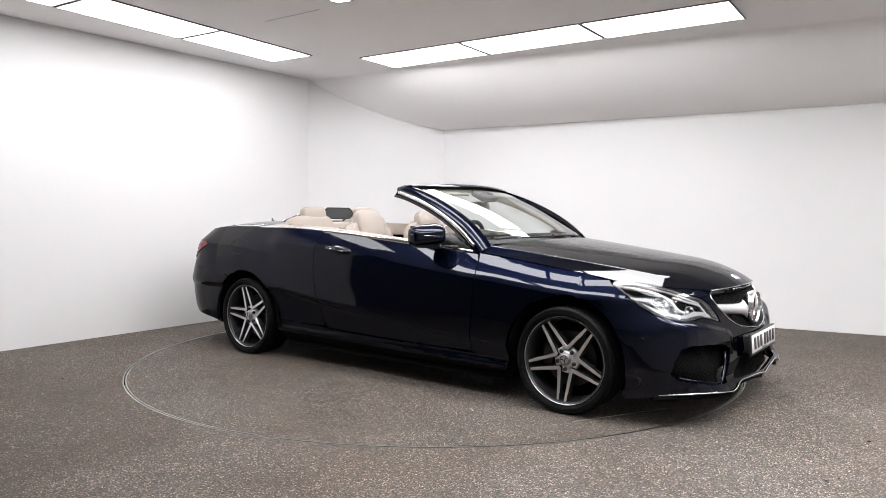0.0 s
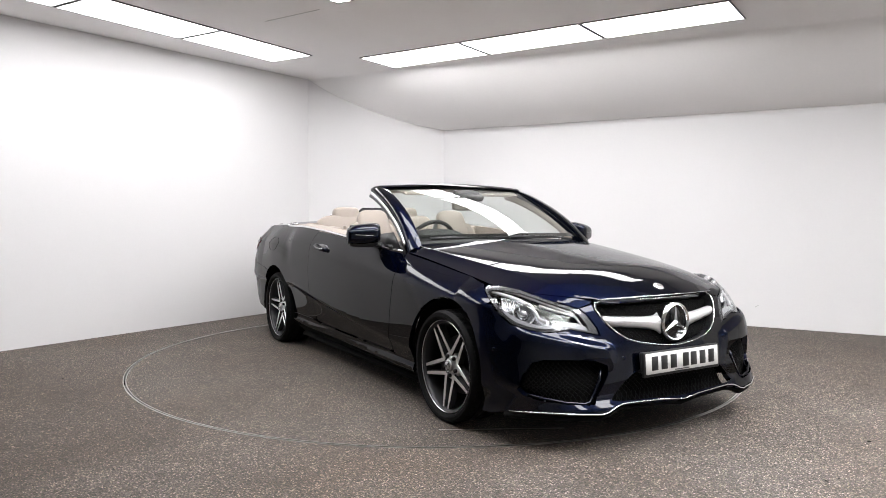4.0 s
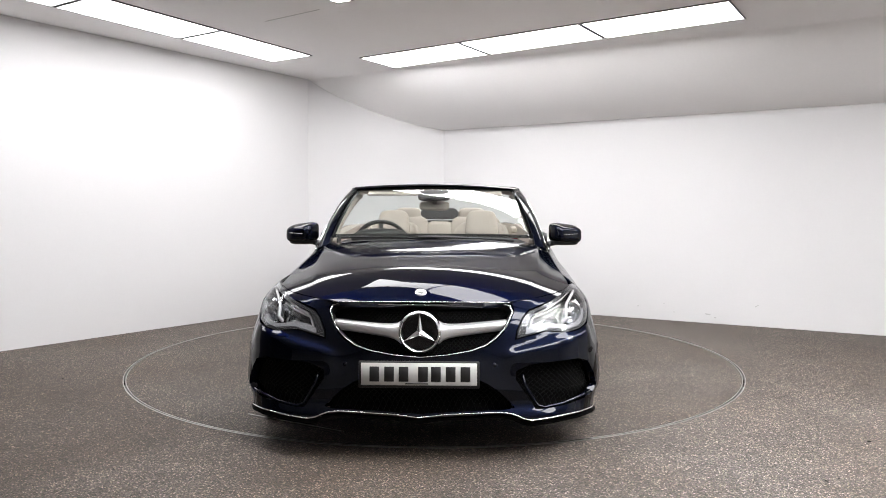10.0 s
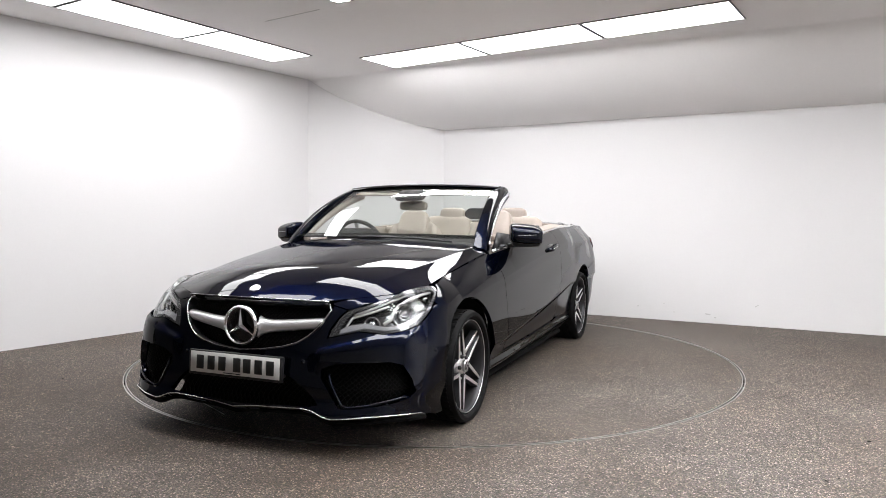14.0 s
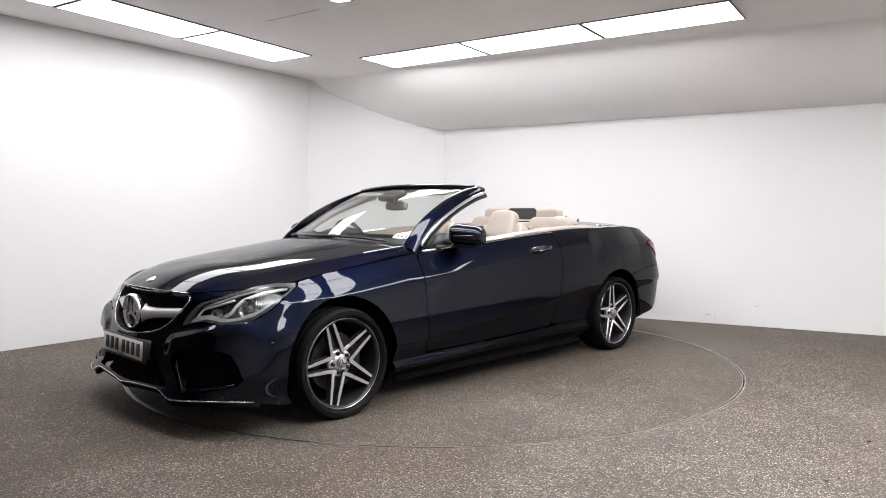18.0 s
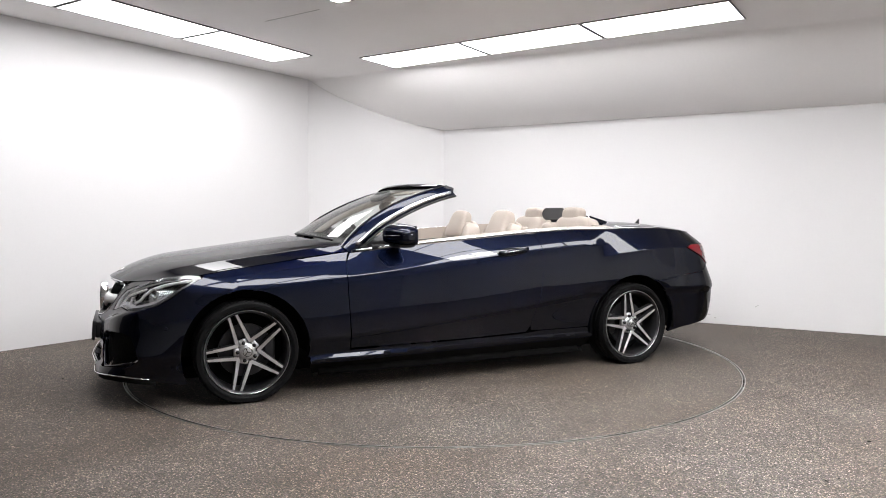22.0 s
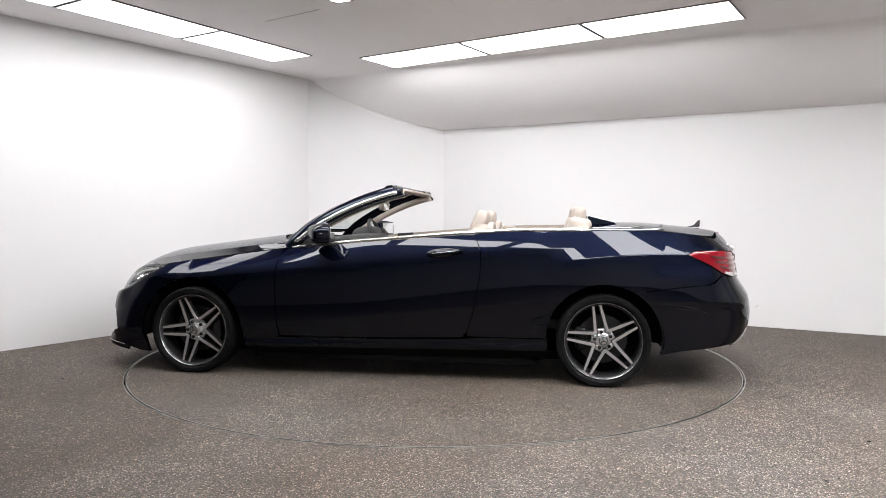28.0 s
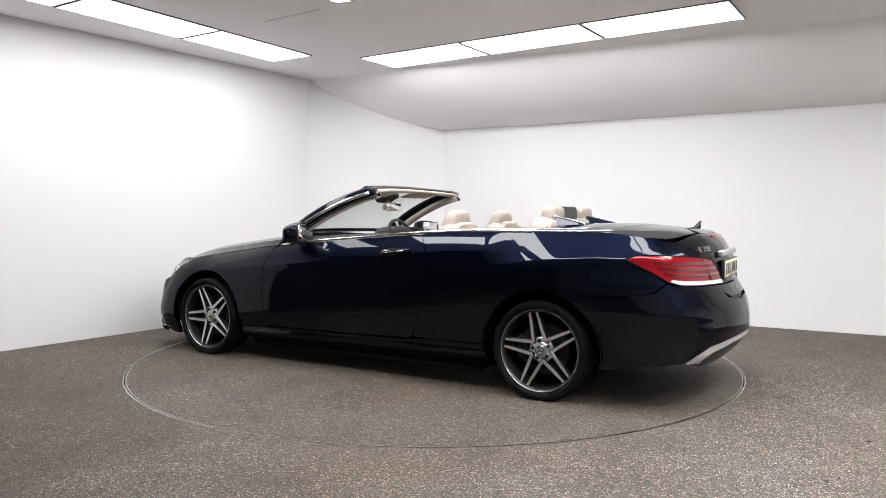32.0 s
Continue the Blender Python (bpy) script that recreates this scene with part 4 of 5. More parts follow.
def across(fn):
    """The same skin, counted from the middle of the tail (left positive)."""
    return lambda b, z: fn((rear_mid - abs(b)) * (1 if b >= 0 else -1), z)


def whole(loop):
    """A left half outline, cut at the tail's middle, and its mirror image as one."""
    cut = [i for i, p in enumerate(loop) if p[0] > rear_mid - 0.01]
    i0, i1 = min(cut), max(cut)
    if i1 - i0 == 1:
        t, u = loop[:i0], loop[i1 + 1:]
    else:
        t, u = loop[1:i1], []
    t, u = [(rear_mid - a, z) for a, z in t], [(rear_mid - a, z) for a, z in u]
    return t + [(-b, z) for b, z in t[::-1]] + [(-b, z) for b, z in u[::-1]] + u


SLOT = [(-0.265, 0.650), (-0.20, 0.612), (0.20, 0.612), (0.265, 0.650), (0.225, 0.592), (-0.225, 0.592)]
part("rear_bumper", sheet(whole(rb), across(swell), 0.025, [SLOT], 0.03), M_PAINT, car)
part("bumper_slot", sheet([(-0.30, 0.665), (0.30, 0.665), (0.26, 0.57), (-0.26, 0.57)], across(inset(swell, 0.025)), 0.03, depth=0), M_BLACK, car)
DIFF = [(rear_mid - 0.001, 0.362), (5.45, 0.362), (5.336, 0.358), (5.17, 0.331), (5.10, 0.288), (5.04, 0.270), (5.2, 0.22), (rear_mid - 0.001, 0.20)]
part("diffuser", sheet(whole(DIFF), across(inset(skin, 0.01)), 0.03, depth=0.03), M_BLACK, car, "black rear diffuser")
part("diffuser_trim", sheet(whole([(5.012, 0.284), (5.05, 0.326), (5.13, 0.370), (5.32, 0.394), (5.45, 0.400), (rear_mid - 0.001, 0.402), (rear_mid - 0.001, 0.360), (5.45, 0.360), (5.336, 0.356), (5.17, 0.329), (5.10, 0.288), (5.04, 0.274)]), across(skin), 0.02, depth=0.02, lift=0.006), M_SILVER, car, "silver diffuser trim")
both("exhaust_tip", lambda: moved(rbox(0.10, 0.13, 0.05, r=0.02, seg=3), pose(-2.200, 0.60, 0.285, 0, 14, 0)), M_CHROME, "chrome exhaust tip")


def tail_light(side):
    fix = (lambda b: b) if side > 0 else mirrored
    body = part("tail_light", fix(sheet(TAILLAMP, skin, 0.022, depth=0.02, lift=0.004)), M_RED, car, "red tail light with a white lower strip")
    part("white_strip", fix(sheet([(4.965, 0.728), (5.03, 0.709), (5.17, 0.700), (5.368, 0.693), (5.372, 0.714), (5.17, 0.722), (5.05, 0.729), (4.975, 0.738)], skin, 0.02, depth=0.004, lift=0.0075)), M_LAMPWHITE, body)
    part("outline", fix(tube([inset(skin, -0.004)(a, z) for a, z in resample(TAILLAMP, 0.02)], 0.0028, 6, True)), M_DARK, body)
    for z0, z1 in ((0.812, 0.828), (0.783, 0.797), (0.752, 0.764)):
        part("dark_band", fix(sheet([(4.86 + (0.83 - z0), z0 + 0.010), (5.0, z0), (5.345 - (z0 - 0.75), z0 - 0.004), (5.340 - (z0 - 0.75), z1 - 0.004), (5.0, z1), (4.85 + (0.83 - z0), z1 + 0.012)], skin, 0.02, depth=0.004, lift=0.0075)), M_REDDEEP, body)
    part("centre_seam", fix(tube([inset(skin, -0.006)(a, z) for a, z in ((5.20, 0.846), (5.232, 0.78), (5.262, 0.70))], 0.0024, 6)), M_GAP, body)


tail_light(1), tail_light(-1)

# boot lid: rear face and top
deck_mid = curve((-1.25, 1.030), (-1.45, 1.036), (-1.7, 1.033), (-1.9, 1.017), (-2.05, 1.001), (-2.12, 0.990), (-2.16, 0.981), (-2.20, 0.968))


def deck_pt(x, y):
    e = 0.78 - 0.12 * max(0, min(1, (-1.5 - x) / 0.7)) ** 2
    return (x, y, tuck(x, y, min(0.983, deck_mid(x)) + max(deck_mid(x) - 0.983, 0) * (1 - min(abs(y) / e, 1.02) ** 2.6)))


def rim_at(a):
    z = 0.981
    return skin(a, z)[:2]


lid = [(-1.82, 0.0), (-1.815, 0.25), (-1.79, 0.45), (-1.74, 0.60), (-1.72, 0.66), (-1.78, 0.69), (-1.90, 0.685)]
lid += [rim_at(a) for a in (5.02, 5.1, 5.2, 5.3, 5.4, 5.5)] + [(tail(0.981), 0.0)]
lid_loop = lid + [(x, -y) for x, y in lid[-2:0:-1]]
boot = part("boot_lid", sheet(lid_loop, deck_pt, 0.03, depth=0.02, centre=(-2, 0, 0)), M_PAINT, car)
back_half = [(rear_mid - 0.001, 0.978), (5.4, 0.978), (5.2, 0.975), (5.057, 0.968), (5.092, 0.938), (5.167, 0.892), (5.202, 0.855), (5.295, 0.842), (5.333, 0.785), (5.384, 0.712), (5.382, 0.690), (rear_mid - 0.001, 0.690)]
part("boot_face", sheet(whole(back_half), across(skin), 0.025, [], 0.02), M_PAINT, boot)
part("boot_bar", moved(rbox(0.030, 0.56, 0.036, r=0.010, seg=3), pose(-2.284, 0, 0.862)), M_SATIN, boot, "satin chrome bar above the plate")
number_plate("rear_plate", pose(-2.300, 0, 0.765, 0, 0, 180), M_PLATEYELLOW, "yellow plate in a black holder with dark bars")
part("brake_light", moved(rbox(0.014, 0.34, 0.022, r=0.005), pose(-2.214, 0, 0.957)), M_RED, boot, "red high brake light")
txt = bpy.data.curves.new("badge", "FONT")
txt.body, txt.size, txt.extrude = "E 250", 0.044, 0.002
tob = new("badge_source", txt)
bpy.context.view_layer.update()
tme = bpy.data.meshes.new_from_object(tob.evaluated_get(bpy.context.evaluated_depsgraph_get()))
bpy.data.objects.remove(tob)
tme.materials.append(M_CHROME)
for v in tme.vertices:
    v.co = inset(skin, -0.004 - v.co.z)(5.200 + 1.15 * v.co.x, 0.880 + v.co.y)
badge = new("badge", tme)
badge.parent = boot
tagged(badge, "small chrome letter and numerals on the boot lid")

# tonneau cover between boot lid and rear seats
ton = [(-1.30, 0.0), (-1.30, 0.45), (-1.29, 0.60), (-1.30, 0.70), (-1.42, 0.735), (-1.60, 0.735), (-1.72, 0.70), (-1.712, 0.662), (-1.733, 0.605), (-1.782, 0.452), (-1.808, 0.25), (-1.812, 0.0)]
part("tonneau_cover", sheet(ton + [(x, -y) for x, y in ton[-2:0:-1]], deck_pt, 0.03, depth=0.02, centre=(-1.5, 0, 0)), M_PAINT, car)
both("deck_side", lambda: sheet([(-1.02, 0.765), (-1.20, 0.70), (-1.294, 0.70), (-1.42, 0.739), (-1.60, 0.739), (-1.725, 0.703), (-1.78, 0.694), (-1.90, 0.69)] + [rim_at(a) for a in (4.98, 4.85, 4.72, 4.6)] + [(x, belt_y(x) + 0.002) for x in (-1.7, -1.5, -1.3, -1.1)], lambda x, y: (x, y, deck_pt(x, y)[2] + 0.003), 0.025, depth=0.02, centre=(-1.6, 0.7, 0)), M_PAINT)

# chrome along the waist
def waist(x0, x1, dz, dy, r, flat):
    xs = np.linspace(x0, x1, 40)
    return tube([(x, belt_y(x) + dy, belt_z(x) + dz) for x in xs], r, 8, flat=flat)


both("waist_chrome", lambda: waist(0.70, -1.30, 0.000, 0.004, 0.0085, 0.6), M_CHROME, "bright chrome waist strip")
both("deck_chrome", lambda: tube([(x, y, deck_pt(x, y)[2] + 0.007) for x, y in ((-1.30, 0.765), (-1.45, 0.765), (-1.60, 0.755), (-1.72, 0.725), (-1.76, 0.69))], 0.006, 8), M_CHROME, "chrome strip round the roof cover")
both("deck_chrome_inner", lambda: tube([(x, y, deck_pt(x, y)[2] + 0.008) for x, y in ((-1.31, 0.70), (-1.42, 0.70), (-1.55, 0.68), (-1.64, 0.60))], 0.004, 8), M_CHROME)

# aerial fin
bm = bmesh.new()
sec = [(0.0, 0.0), (-0.05, 0.012), (-0.085, 0.05), (-0.098, 0.052), (-0.092, 0.0)]
l0 = [bm.verts.new((x, 0.011 * (1 - z / 0.06), z)) for x, z in sec]
r0 = [bm.verts.new((x, -0.011 * (1 - z / 0.06), z)) for x, z in sec]
bm.faces.new(l0), bm.faces.new(r0[::-1])
for i in range(5):
    j = (i + 1) % 5
    bm.faces.new((l0[i], r0[i], r0[j], l0[j]))
bmesh.ops.recalc_face_normals(bm, faces=bm.faces)
bmesh.ops.bevel(bm, geom=bm.edges[:], offset=0.003, segments=2, affect="EDGES")
part("aerial", moved(bm, pose(-2.03, 0, deck_pt(-2.03, 0)[2] - 0.001)), M_GLOSSBLACK, car, "shark-fin aerial")

# parking sensors
for a, z in ((0.712, 0.466), (0.315, 0.415), (0.93, 0.455), (5.05, 0.50), (4.78, 0.48), (5.40, 0.50)):
    for s in (1, -1):
        p, q = Vector(inset(skin, -0.001)(a, z)), Vector(inset(skin, -0.01)(a, z))
        m = Matrix.Translation(p) @ (q - p).to_track_quat("Y", "Z").to_matrix().to_4x4()
        bm = moved(lathe([(0.0, 0.001), (0.008, 0.0006), (0.0095, -0.0004), (0.010, -0.004)], 20), m)
        part("parking_sensor", bm if s > 0 else mirrored(bm), M_PAINT, car)

# dark inner body, floor pan and wheel wells
both("inner_panel", lambda: sheet([on(1.02, 0.14), on(1.02, 0.72), on(0.6, 0.80), on(-0.9, 0.90), on(-1.0, 0.86), on(-1.02, 0.14)], inset(skin, 0.045), 0.08, depth=0), M_DARK)
part("floor_pan", rbox(3.45, 1.28, 0.07, (0.06, 0, 0.155), 0.02), M_DARK, car)
# added slab between the axles, keeps light from the floor beneath
part("under_tray", rbox(1.90, 1.58, 0.04, (0.0, 0, 0.130), 0.015), M_DARK, car)
part("engine_bay", rbox(0.82, 0.96, 0.42, (1.48, 0, 0.40), 0.05), M_DARK, car)
part("nose_beam", rbox(0.20, 0.80, 0.22, (1.96, 0, 0.34), 0.05), M_DARK, car)
part("boot_box", rbox(0.95, 1.02, 0.62, (-1.65, 0, 0.56), 0.05), M_DARK, car)
for x in (FX, RX):
    def well(x=x):
        bm = bmesh.new()
        n = 24
        a, b, c = [], [], []
        for k in range(n + 1):
            t = -0.13 + (math.pi + 0.26) * k / n
            for row, r, y in ((a, ARCH + 0.012, 0.845 if x > 0 else 0.868), (b, ARCH + 0.012, 0.60), (c, 0.0, 0.60)):
                row.append(bm.verts.new((x + r * math.cos(t), y, HUB_Z + r * math.sin(t))))
        for k in range(n):
            bm.faces.new((a[k], a[k + 1], b[k + 1], b[k]))
            bm.faces.new((b[k], b[k + 1], c[k + 1], c[k]))
        bmesh.ops.remove_doubles(bm, verts=bm.verts, dist=1e-5)
        return bm
    both("wheel_arch_liner", well, M_DARK)


# ---- wheels ----
def wheel(x, side, spin):
    """A five-twin-spoke alloy wheel with its tyre, outer face to the left."""
    m = pose(x, 0.845, HUB_Z, 0, spin, 0)
    fix = (lambda b: b) if side > 0 else mirrored
    R = 0.2435
    rim = part("wheel", fix(moved(lathe([(R - 0.020, -0.19), (R - 0.022, -0.05), (R - 0.016, 0.0), (R - 0.012, 0.012), (R - 0.004, 0.018), (R + 0.001, 0.015), (R + 0.002, 0.006), (R - 0.002, -0.01), (R - 0.008, -0.19)], 80, True), m)), M_ALLOYGREY, car, "alloy wheel with five twin spokes and a low tyre", sharp=45)
    part("rim_edge", fix(moved(lathe([(R - 0.0045, 0.0165), (R - 0.0020, 0.0195), (R + 0.0010, 0.0165), (R + 0.0010, 0.012), (R - 0.003, 0.010)], 80, True), m)), M_ALLOY, rim, "bright machined rim edge", sharp=40)
    T = 0.296
    tp = [(R + 0.000, 0.006), (R + 0.008, 0.022), (R + 0.024, 0.034), (R + 0.038, 0.033), (T - 0.008, 0.022), (T - 0.002, 0.010), (T, -0.004)]
    tp += [p for y in (-0.035, -0.085, -0.135) for p in ((T, y + 0.006), (T - 0.007, y + 0.004), (T - 0.007, y - 0.004), (T, y - 0.006))]
    tp += [(T, -0.172), (T - 0.006, -0.188), (T - 0.03, -0.200), (R, -0.185)]
    tyre = part("tyre", fix(moved(lathe(tp, 96, True), m)), M_RUBBER, rim, "black low-profile tyre", sharp=38)
    for r in (0.262, 0.283):
        part("tyre_rib", fix(moved(lathe([(r - 0.0015, 0.0325), (r, 0.0352), (r + 0.0015, 0.0325)], 80), m)), M_RUBBER, rim)
    # tread blocks over the shoulder
    bm = bmesh.new()
    for k in range(72):
        b = rbox(0.012, 0.030, 0.006, (0, -0.006, T - 0.001), 0, 1)
        moved(b, Matrix.Rotation(2 * math.pi * k / 72, 4, "Y"))
        me = bpy.data.meshes.new("tmp")
        b.to_mesh(me), b.free()
        bm.from_mesh(me)
        bpy.data.meshes.remove(me)
    part("tread", fix(moved(bm, m)), M_RUBBER, rim, smooth=False)
    # spokes: a pair of bars that part from the hub and reach the rim
    for k in range(5):
        base = math.pi / 2 + 2 * math.pi * k / 5
        for s in (-1, 1):
            bm = bmesh.new()
            rows = []
            for i in range(9):
                t = i / 8
                r = 0.048 + (R - 0.009 - 0.048) * t
                off = s * (0.0385 - 0.0170 * t ** 0.85)
                w = 0.0108 - 0.0022 * t
                d = -0.016 + 0.024 * t - 0.006 * t * t
                row = []
                for dx, dy in ((-w * 1.35, -0.036), (-w, -0.0025), (-w * 0.82, 0.0), (w * 0.82, 0.0), (w, -0.0025), (w * 1.35, -0.036)):
                    u = off + dx
                    row.append(bm.verts.new((r * math.cos(base) - u * math.sin(base), d + dy, r * math.sin(base) + u * math.cos(base))))
                rows.append(row)
            for a, b in zip(rows, rows[1:]):
                for j in range(5):
                    bm.faces.new((a[j], a[j + 1], b[j + 1], b[j]))
            bm.faces.new(rows[0]), bm.faces.new(rows[-1])
            bmesh.ops.recalc_face_normals(bm, faces=bm.faces)
            ob = part("spoke", fix(moved(bm, m)), M_ALLOY, rim, smooth=True, sharp=30)
            ob.data.materials.append(M_ALLOYGREY)
            for p in ob.data.polygons:
                if abs(p.normal.y) < 0.55:
                    p.material_index = 1
        # the web that joins a pair at the hub
        web = moved(rbox(0.034, 0.030, 0.050, (0.058, -0.038, 0), 0.008, 2), Matrix.Rotation(-base, 4, "Y"))
        part("spoke_root", fix(moved(web, m)), M_ALLOY, rim)
    part("hub", fix(moved(lathe([(0.0, -0.014), (0.036, -0.016), (0.047, -0.022), (0.052, -0.032), (0.056, -0.055)], 40), m)), M_ALLOY, rim, sharp=40)
    cap = part("centre_cap", fix(moved(lathe([(0.0, 0.006), (0.024, 0.005), (0.027, 0.003), (0.030, 0.004), (0.032, 0.001), (0.032, -0.01)], 40), m)), M_SATIN, rim, "silver centre cap with a small round emblem", sharp=40)
    for k in range(3):
        part("cap_star", fix(moved(rbox(0.005, 0.003, 0.022, (0, 0.006, 0.011), 0.001, 1), m @ Matrix.Rotation(2 * math.pi * k / 3, 4, "Y"))), M_ALLOYGREY, rim)
    part("cap_ring", fix(moved(lathe([(0.0235, 0.005), (0.025, 0.0075), (0.0265, 0.005)], 32), m)), M_ALLOYGREY, rim)
    for k in range(5):
        t = math.pi / 2 + 2 * math.pi * k / 5
        c = (0.053 * math.cos(t), -0.011, 0.054 * math.sin(t))
        part("wheel_bolt", fix(moved(lathe([(0.0, 0.004), (0.008, 0.004), (0.0105, 0.0), (0.0105, -0.012)], 12), m @ Matrix.Translation(c))), M_BLACK, rim)
    part("brake_disc", fix(moved(lathe([(0.06, -0.085), (0.062, -0.075), (0.155, -0.075), (0.157, -0.09), (0.155, -0.10)], 56), m)), M_ALLOYGREY, rim, "grey steel brake disc", sharp=40)
    part("wheel_back", fix(moved(lathe([(0.0, -0.13), (R - 0.022, -0.13)], 40), m)), M_DARK, rim)
    cal = rbox(0.07, 0.06, 0.15, (-0.135 if x > 0 else 0.135, -0.085, 0.0), 0.02, 3)
    part("brake_caliper", fix(moved(cal, pose(x, 0.845, HUB_Z))), M_ALLOYGREY, rim)


for wx in (FX, RX):
    for ws in (1, -1):
        wheel(wx, ws, {(FX, 1): 21, (RX, 1): 11, (FX, -1): 40, (RX, -1): -12}[(wx, ws)])


# ---- windscreen, mirrors, cabin ----
def screen(u, v):
    """The windscreen: u across (-1 to 1), v up (0 to 1)."""
    w = 0.672 + (0.575 - 0.672) * v
    bow = (1 - u * u)
    x = 0.70 + (0.075 - 0.70) * v + bow * (0.192 - 0.107 * v)
    z = 0.936 + (1.272 - 0.936) * v + 0.028 * math.sin(math.pi * v) + bow * 0.012
    return (x, u * w, z)


def screen_grid(u0, u1, v0, v1, nu, nv):
    bm = bmesh.new()
    rows = [[bm.verts.new(screen(u0 + (u1 - u0) * i / nu, v0 + (v1 - v0) * j / nv)) for i in range(nu + 1)] for j in range(nv + 1)]
    for a, b in zip(rows, rows[1:]):
        for i in range(nu):
            bm.faces.new((a[i], b[i], b[i + 1], a[i + 1]))
    bmesh.ops.recalc_face_normals(bm, faces=bm.faces)
    bm.normal_update()
    if sum(f.normal.x for f in bm.faces) < 0:
        bmesh.ops.reverse_faces(bm, faces=bm.faces)
    return bm


windscreen = part("windscreen", screen_grid(-0.985, 0.985, 0.0, 1.0, 28, 20), M_GLASS, car, "clear laminated windscreen")
windscreen.visible_shadow = False
part("screen_border", joined(screen_grid(-0.985, -0.945, 0, 1, 2, 16), screen_grid(0.945, 0.985, 0, 1, 2, 16), screen_grid(-0.97, 0.97, 0, 0.05, 24, 2), screen_grid(-0.97, 0.97, 0.94, 1, 24, 2)), M_DARK, windscreen)
windscreen.children[0].location.x = -0.004


# pillars and header
def loft(rows, closed=True):
    bm = bmesh.new()
    rings = [[bm.verts.new(p) for p in r] for r in rows]
    n = len(rings[0])
    for a, b in zip(rings, rings[1:]):
        for k in range(n if closed else n - 1):
            q = (k + 1) % n
            bm.faces.new((a[k], a[q], b[q], b[k]))
    if closed:
        bm.faces.new(rings[0]), bm.faces.new(rings[-1])
    bmesh.ops.recalc_face_normals(bm, faces=bm.faces)
    return bm


pil_x = curve((0.0, 0.715), (0.25, 0.575), (0.5, 0.40), (0.75, 0.202), (0.92, 0.06), (1.0, 0.0))
pil_z = curve((0.0, 0.918), (0.25, 1.027), (0.5, 1.125), (0.75, 1.207), (0.92, 1.250), (1.0, 1.262))


def pillar():
    rows = []
    for k in range(-1, 15):
        v = max(k, 0) / 14
        x, z = (pil_x(v), pil_z(v)) if k >= 0 else (0.765, 0.866)
        y = (0.708 if k < 0 else 0.700) + (0.600 - 0.700) * v
        w, hgt = 0.050 - 0.006 * v, (0.048 - 0.004 * v) * min(1, 0.7 + 0.12 * (k + 1))
        rows.append([(x + 0.02, y - w * 0.9, z + hgt * 0.55), (x + 0.008, y - w * 0.2, z + hgt * 0.62), (x - 0.004, y + w * 0.35, z + hgt * 0.32), (x - 0.02, y + w * 0.62, z - hgt * 0.30), (x - 0.045, y + w * 0.55, z - hgt * 0.85), (x - 0.065, y - w * 0.4, z - hgt * 1.0), (x - 0.03, y - w * 1.0, z - hgt * 0.1)])
    bm = loft(rows)
    return bm


both("pillar", pillar, M_PAINT, "navy windscreen pillar", sharp=50)
both("pillar_chrome", lambda: tube([(pil_x(v) - 0.026, 0.700 - 0.1 * v + 0.033, pil_z(v) - 0.020) for v in np.linspace(-0.0, 0.97, 24)] , 0.0125, 8, flat=0.5), M_CHROME, "bright chrome pillar strip")
both("pillar_seal", lambda: tube([(pil_x(v) - 0.052, 0.700 - 0.1 * v + 0.016, pil_z(v) - 0.046) for v in np.linspace(0.06, 1.0, 24)], 0.009, 8), M_BLACK)
both("pillar_lining", lambda: tube([(pil_x(v) - 0.058, 0.700 - 0.1 * v - 0.030, pil_z(v) - 0.030) for v in np.linspace(0.05, 0.98, 20)], 0.027, 10), M_LINING, "beige pillar lining")


def header(x0, x1, zt, th, w, drop):
    rows = []
    for k in range(25):
        u = -1 + 2 * k / 24
        b = 1 - u * u
        xo = 0.085 * b
        top = zt + 0.020 * b
        y = w * u
        rows.append([(x0 + xo + 0.02, y, top - 0.016), (x0 + xo, y, top - 0.002), ((x0 * 0.6 + x1 * 0.4) + xo, y, top + 0.002), (x1 + xo * 0.9 + 0.010, y, top - drop), (x1 + xo * 0.9, y, top - drop - 0.012), (x1 + xo * 0.9 + 0.02, y, top - drop - th), (x0 + xo - 0.02, y, top - th - 0.004)])
    return loft(rows)


part("header", header(0.075, 0.0, 1.288, 0.022, 0.592, 0.012), M_PAINT, car, "navy windscreen header rail", sharp=45)
part("header_lining", header(0.05, -0.035, 1.268, 0.028, 0.572, 0.006), M_LINING, car, "beige lined windscreen header", sharp=60)
part("header_seal", tube([(-0.036 + 0.078 * (1 - u * u), 0.575 * u, 1.250 + 0.02 * (1 - u * u)) for u in np.linspace(-1, 1, 25)], 0.010, 8), M_LEATHER, car)
both("header_end", lambda: moved(rbox(0.075, 0.045, 0.058, r=0.015, seg=3), pose(0.0, 0.600, 1.252, 0, -12, 0)), M_BLACK, "black header end seal")
both("sun_visor", lambda: moved(rbox(0.15, 0.36, 0.016, r=0.006), pose(0.15, 0.30, 1.246, 0, 14, 0)), M_LINING, "folded beige sun visor")

